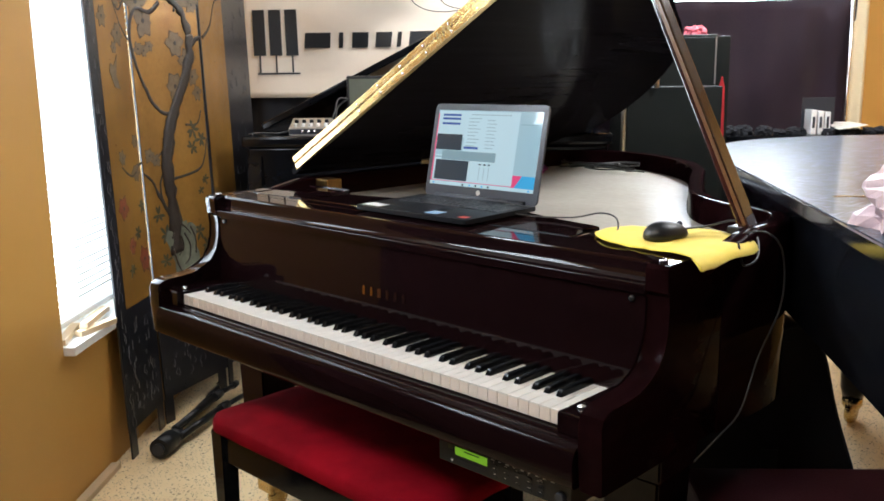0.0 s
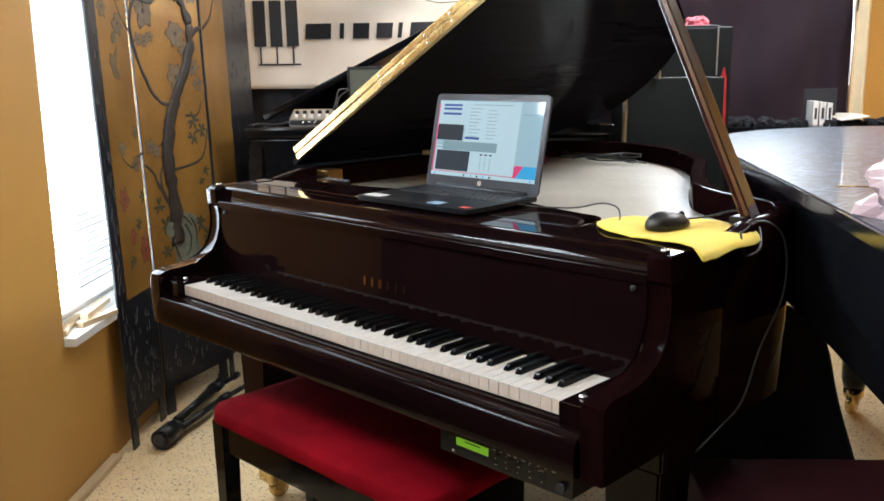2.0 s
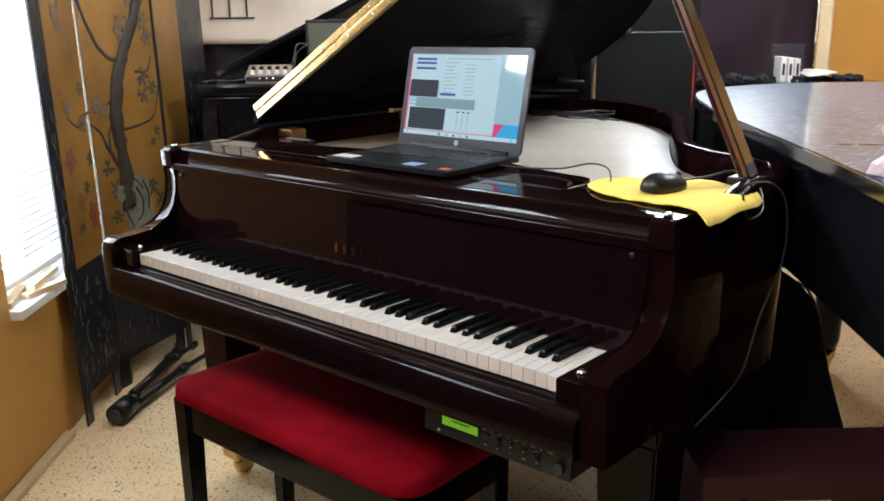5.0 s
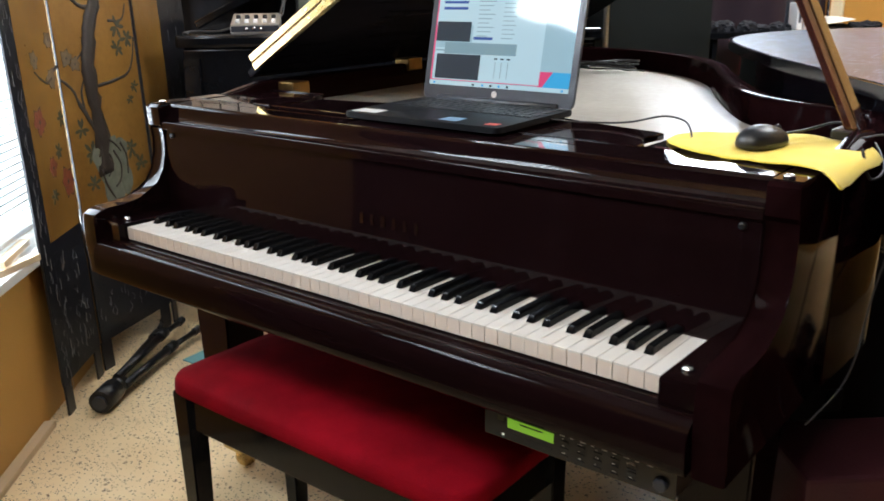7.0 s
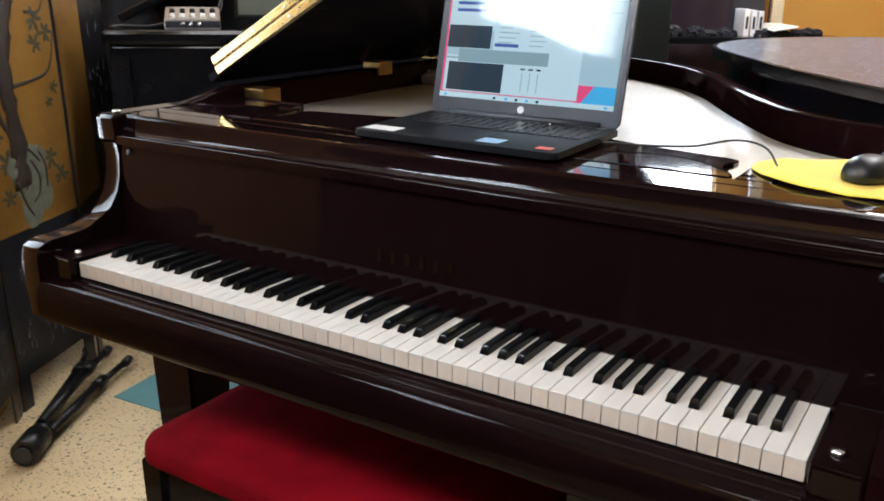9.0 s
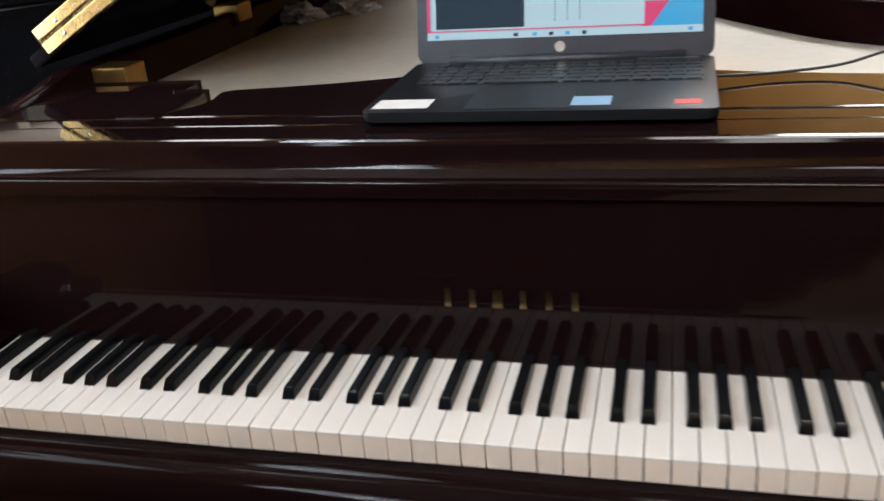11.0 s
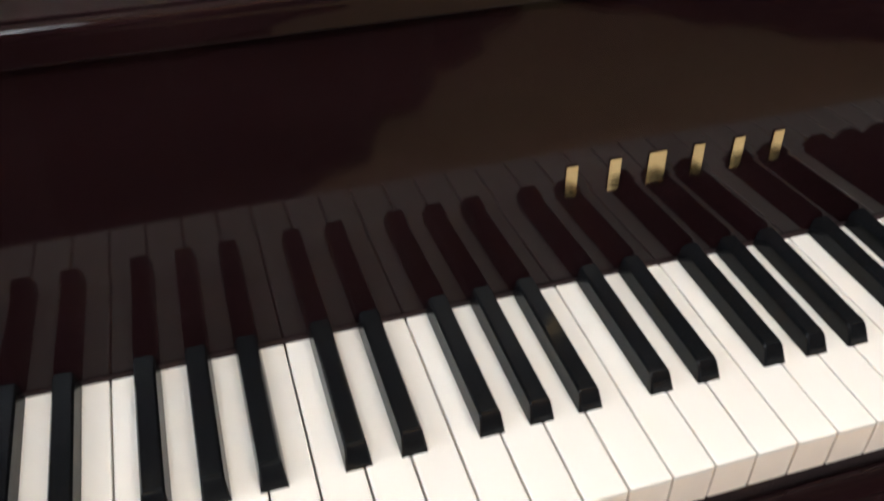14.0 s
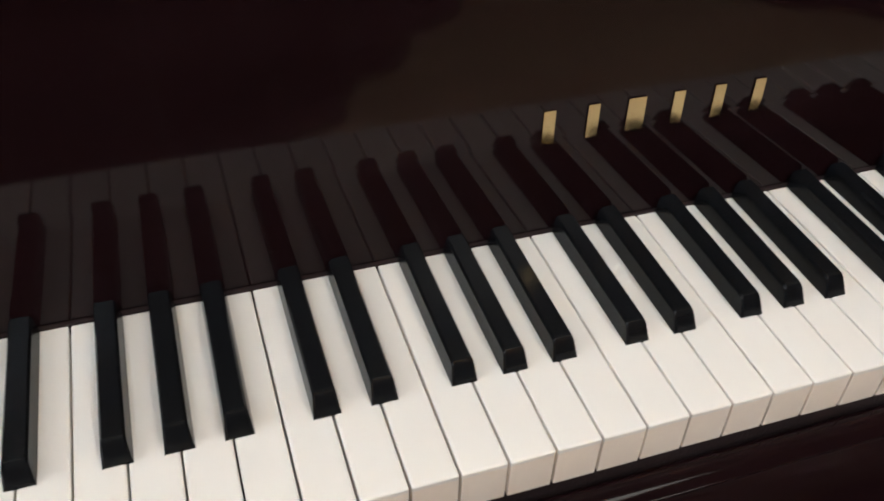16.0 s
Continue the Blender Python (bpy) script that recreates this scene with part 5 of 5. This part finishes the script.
cable("audio_cable", "grey audio cable along the black piano top", [ROOM @ Vector(p) for p in ((-0.44, 1.82, 1.078), (-0.49, 1.80, 1.068), (-0.57, 1.79, 1.070), (-0.60, 1.76, 1.066), (-0.58, 1.74, 1.067))], 0.004, GREYCABLE)
for k in range(2):
    cable("audio_cable", "pale audio cable rising from the mixer", [ROOM @ Vector(p) for p in ((-0.285, 1.88, 1.10), (-0.27, 1.92, 1.12 + 0.03 * k), (-0.26, 1.96, 1.17 + 0.03 * k), (-0.22, 1.98, 1.20))], 0.0035, GREYCABLE)
mon = thing("small_monitor", "small dark flat monitor on the black piano", "monitor", ROOM @ pose(-0.08, 2.02, 1.062))
part("bezel", box(-0.15, 0.16, -0.012, 0.012, 0.02, 0.235, 0.006), DARKPL, mon)
# switched off: the grey-olive base colour stands in for a reflection
part("screen", box(-0.138, 0.148, -0.0135, -0.012, 0.034, 0.222), mat("off_screen_reflection", (0.14, 0.15, 0.12), 0.25, vary=0.1), mon)
part("foot", box(-0.07, 0.07, -0.05, 0.06, 0, 0.02, 0.004), DARKPL, mon)
cable("wall_wire", "thin loose wire hanging over the banner", [ROOM @ Vector(p) for p in ((-0.05, 2.90, 1.78), (0.02, 2.89, 1.66), (0.16, 2.89, 1.62), (0.36, 2.89, 1.66), (0.50, 2.89, 1.78))], 0.0022)
cable("wall_wire", "thin loose wire hanging over the banner", [ROOM @ Vector(p) for p in ((0.10, 2.90, 1.80), (0.17, 2.89, 1.66), (0.34, 2.89, 1.635), (0.46, 2.89, 1.70), (0.56, 2.89, 1.72))], 0.0022)

# ---- dark cabinets and clutter before the drape ----
cab = thing("tall_cabinet", "tall dark green metal cabinet before the drape", "cabinet", ROOM @ pose(0, 0, 0))
part("body", box(1.03, 1.455, 2.42, 2.86, 0, 1.468, 0.006), DARKGREEN, cab)
part("door", box(1.04, 1.445, 2.405, 2.4185, 0.06, 1.455, 0.004), DARKGREEN, cab)
part("side_strip", box(1.456, 1.52, 2.44, 2.80, 0, 1.461, 0.004), DARKGREEN, cab)
part("edge_trim", box(1.440, 1.446, 2.400, 2.4045, 1.24, 1.455), SILVER, cab)
lowcab = thing("low_cabinet", "dark grey low cabinet with metal rail", "cabinet", ROOM @ pose(0, 0, 0))
part("body", box(0.985, 1.40, 2.10, 2.40, 0, 1.235, 0.006), DARKGREEN, lowcab)
part("handle_rail", tube([(0.97, 2.08, 0.9), (0.97, 2.08, 1.27), (1.11, 2.08, 1.35), (1.11, 2.08, 1.23)], 0.012, 8, 1), SILVER, lowcab)
scarf = thing("red_scarf", "red cloth strip hanging from the cabinet edge", "cloth strip", ROOM @ pose(1.46, 2.385, -0.035))
part("strip", prism([(-0.025, 0.85), (0.02, 0.85), (0.028, 1.05), (0.024, 1.26), (0.012, 1.31), (-0.004, 1.25), (-0.012, 1.05)], -0.012, 0.012, "y", 0.004), REDCL, scarf)
for k, (x, s) in enumerate(((1.08, 0.03), (1.38, 0.055))):
    pk = thing("pink_bow", "crumpled pink paper bow on the cabinet", "bow", ROOM @ pose(x, 2.55, 1.468))
    bm = bmesh.new()
    bmesh.ops.create_icosphere(bm, subdivisions=3, radius=1)
    for v in bm.verts:
        v.co *= 1 + 0.5 * noise.noise(v.co * 4 + Vector((k * 9, 0, 0)))
        v.co = (v.co.x * s, v.co.y * s, max(-0.4, v.co.z) * s * 0.6 + s * 0.24)
    part("paper", bm, PINK, pk)
shelf = thing("low_shelf", "low dark shelf heaped with black clutter by the drape", "shelf", ROOM @ pose(0, 0, 0))
part("top", box(1.54, 2.45, 2.50, 2.88, 0.96, 0.99, 0.004), BLACKLAC, shelf)
for x in (1.56, 2.41):
    part("side", box(x, x + 0.025, 2.52, 2.86, 0, 0.96, 0.003), BLACKLAC, shelf)
rnd = random.Random(5)
for k in range(11):
    cl = thing("dark_bundle", "dark rumpled cloth bundle on the shelf", "bundle", ROOM @ pose(1.60 + k * 0.078, 2.62 + 0.1 * rnd.random(), 0.99), "bundles on the shelf")
    bm = bmesh.new()
    bmesh.ops.create_icosphere(bm, subdivisions=3, radius=1)
    sx, sz = rnd.uniform(0.03, 0.06), rnd.uniform(0.016, 0.034)
    for v in bm.verts:
        v.co *= 1 + 0.4 * noise.noise(v.co * 3 + Vector((k * 5, 0, 0)))
        v.co = (v.co.x * sx, v.co.y * sx, max(-0.3, v.co.z) * sz + sz * 0.3)
    part("cloth", bm, BLACKCL, cl)
rack = thing("file_rack", "clear rack with three white boxes and papers", "rack", ROOM @ pose(1.975, 2.60, 0.99))
part("back_board", box(-0.012, 0.150, 0.10, 0.106, 0, 0.175, 0.002), GREYPL, rack)
for i in range(3):
    part("white_box", box(0.0 + i * 0.034, 0.026 + i * 0.034, 0.0, 0.095, 0.0, 0.118 - 0.005 * i, 0.003), WHITEPL, rack)
    part("label_mark", box(0.007 + i * 0.034, 0.019 + i * 0.034, -0.001, 0.0, 0.03, 0.085), GREYPL, rack)
for i in range(4):
    part("paper_sheet", box(0.12, 0.24, -0.05, 0.08, 0, 0.0025), PAPER, rack).matrix_basis = pose(0.02 * i, 0.01 * i, 0.01 + i * 0.012, 4, -8 + 3 * i, 6 * i)

# ---- bags and cases on the floor by the black piano ----
case = thing("instrument_case", "black soft instrument case leaning by the piano", "case", ROOM @ pose(1.05, 0.22, 0))
pts = curve_pts([(-0.24, 0.0, 0), (-0.25, 0.30, 0), (-0.20, 0.50, 0), (-0.12, 0.60, 0), (-0.05, 0.69, 0), (0.02, 0.71, 0), (0.07, 0.65, 0), (0.11, 0.50, 0), (0.19, 0.26, 0), (0.26, 0.0, 0)], 4)
smooth(part("bag", prism([(p.x, p.y) for p in pts], -0.07, 0.07, "y", 0.03), BLACKCL, case), 50)
part("zip", tube([(p.x * 1.0, -0.072, p.y) for p in pts], 0.003, 6, 1), GREYPL, case)
part("label_frame", box(-0.06, -0.02, -0.074, -0.070, 0.36, 0.41, 0.001), GREYPL, case)
bag2 = thing("navy_bag", "dark navy cloth bag slumped on the floor", "bag", ROOM @ pose(1.52, 0.35, 0))
bm = bmesh.new()
bmesh.ops.create_icosphere(bm, subdivisions=4, radius=1)
for v in bm.verts:
    v.co *= 1 + 0.3 * noise.noise(v.co * 2) + 0.08 * noise.noise(v.co * 7)
    v.co = (v.co.x * 0.16, v.co.y * 0.14, max(-0.6, v.co.z) * 0.16 + 0.10)
smooth(part("bag", bm, NAVY, bag2), 80)
for k in range(4):
    cable("floor_cable", "grey cable looped on the floor under the black piano", [(0.95 + 0.07 * k, 1.55, 0.006), (1.05 + 0.05 * k, 1.70 - 0.05 * k, 0.008), (1.2, 1.72 - 0.08 * k, 0.006), (1.32, 1.62 - 0.05 * k, 0.008), (1.45, 1.66, 0.006)], 0.006, GREYCABLE)
crumple = thing("plastic_bag", "crumpled clear plastic bag on the dark bags", "bag", ROOM @ pose(1.52, 0.35, 0.24))
bm = bmesh.new()
bmesh.ops.create_icosphere(bm, subdivisions=4, radius=1)
for v in bm.verts:
    v.co *= 1 + 0.45 * noise.noise(v.co * 3) + 0.2 * noise.noise(v.co * 9)
    v.co = (v.co.x * 0.07, v.co.y * 0.06, max(-0.7, v.co.z) * 0.07 + 0.05)
part("film", bm, CLEARBAG, crumple)

# ---- drapes that close the room behind the walk ----
for nm, m, a0, a1, top in (("purple_drape", ROOM @ pose(LEFT + 0.09, 0, 0, 0, 0, -90), -0.10, 2.3, 1.55), ("purple_drape", ROOM @ pose(0, REAR + 0.06, 0, 0, 0, 180), -3.2, 0.76, 2.45)):
    dr = thing(nm, "dark purple drape closing off the wall", "drape", m)
    fold = lambda x, z: 0.03 * math.sin(19 * x) + 0.012 * math.sin(43 * x)
    hang("drape_sheet", hung_cloth(a0, a1, 0.09, top, 60, 6, fold), PURPLE, dr)
    hang("hem", hung_cloth(a0, a1, 0.02, 0.089, 60, 1, fold), PURPLE, dr)
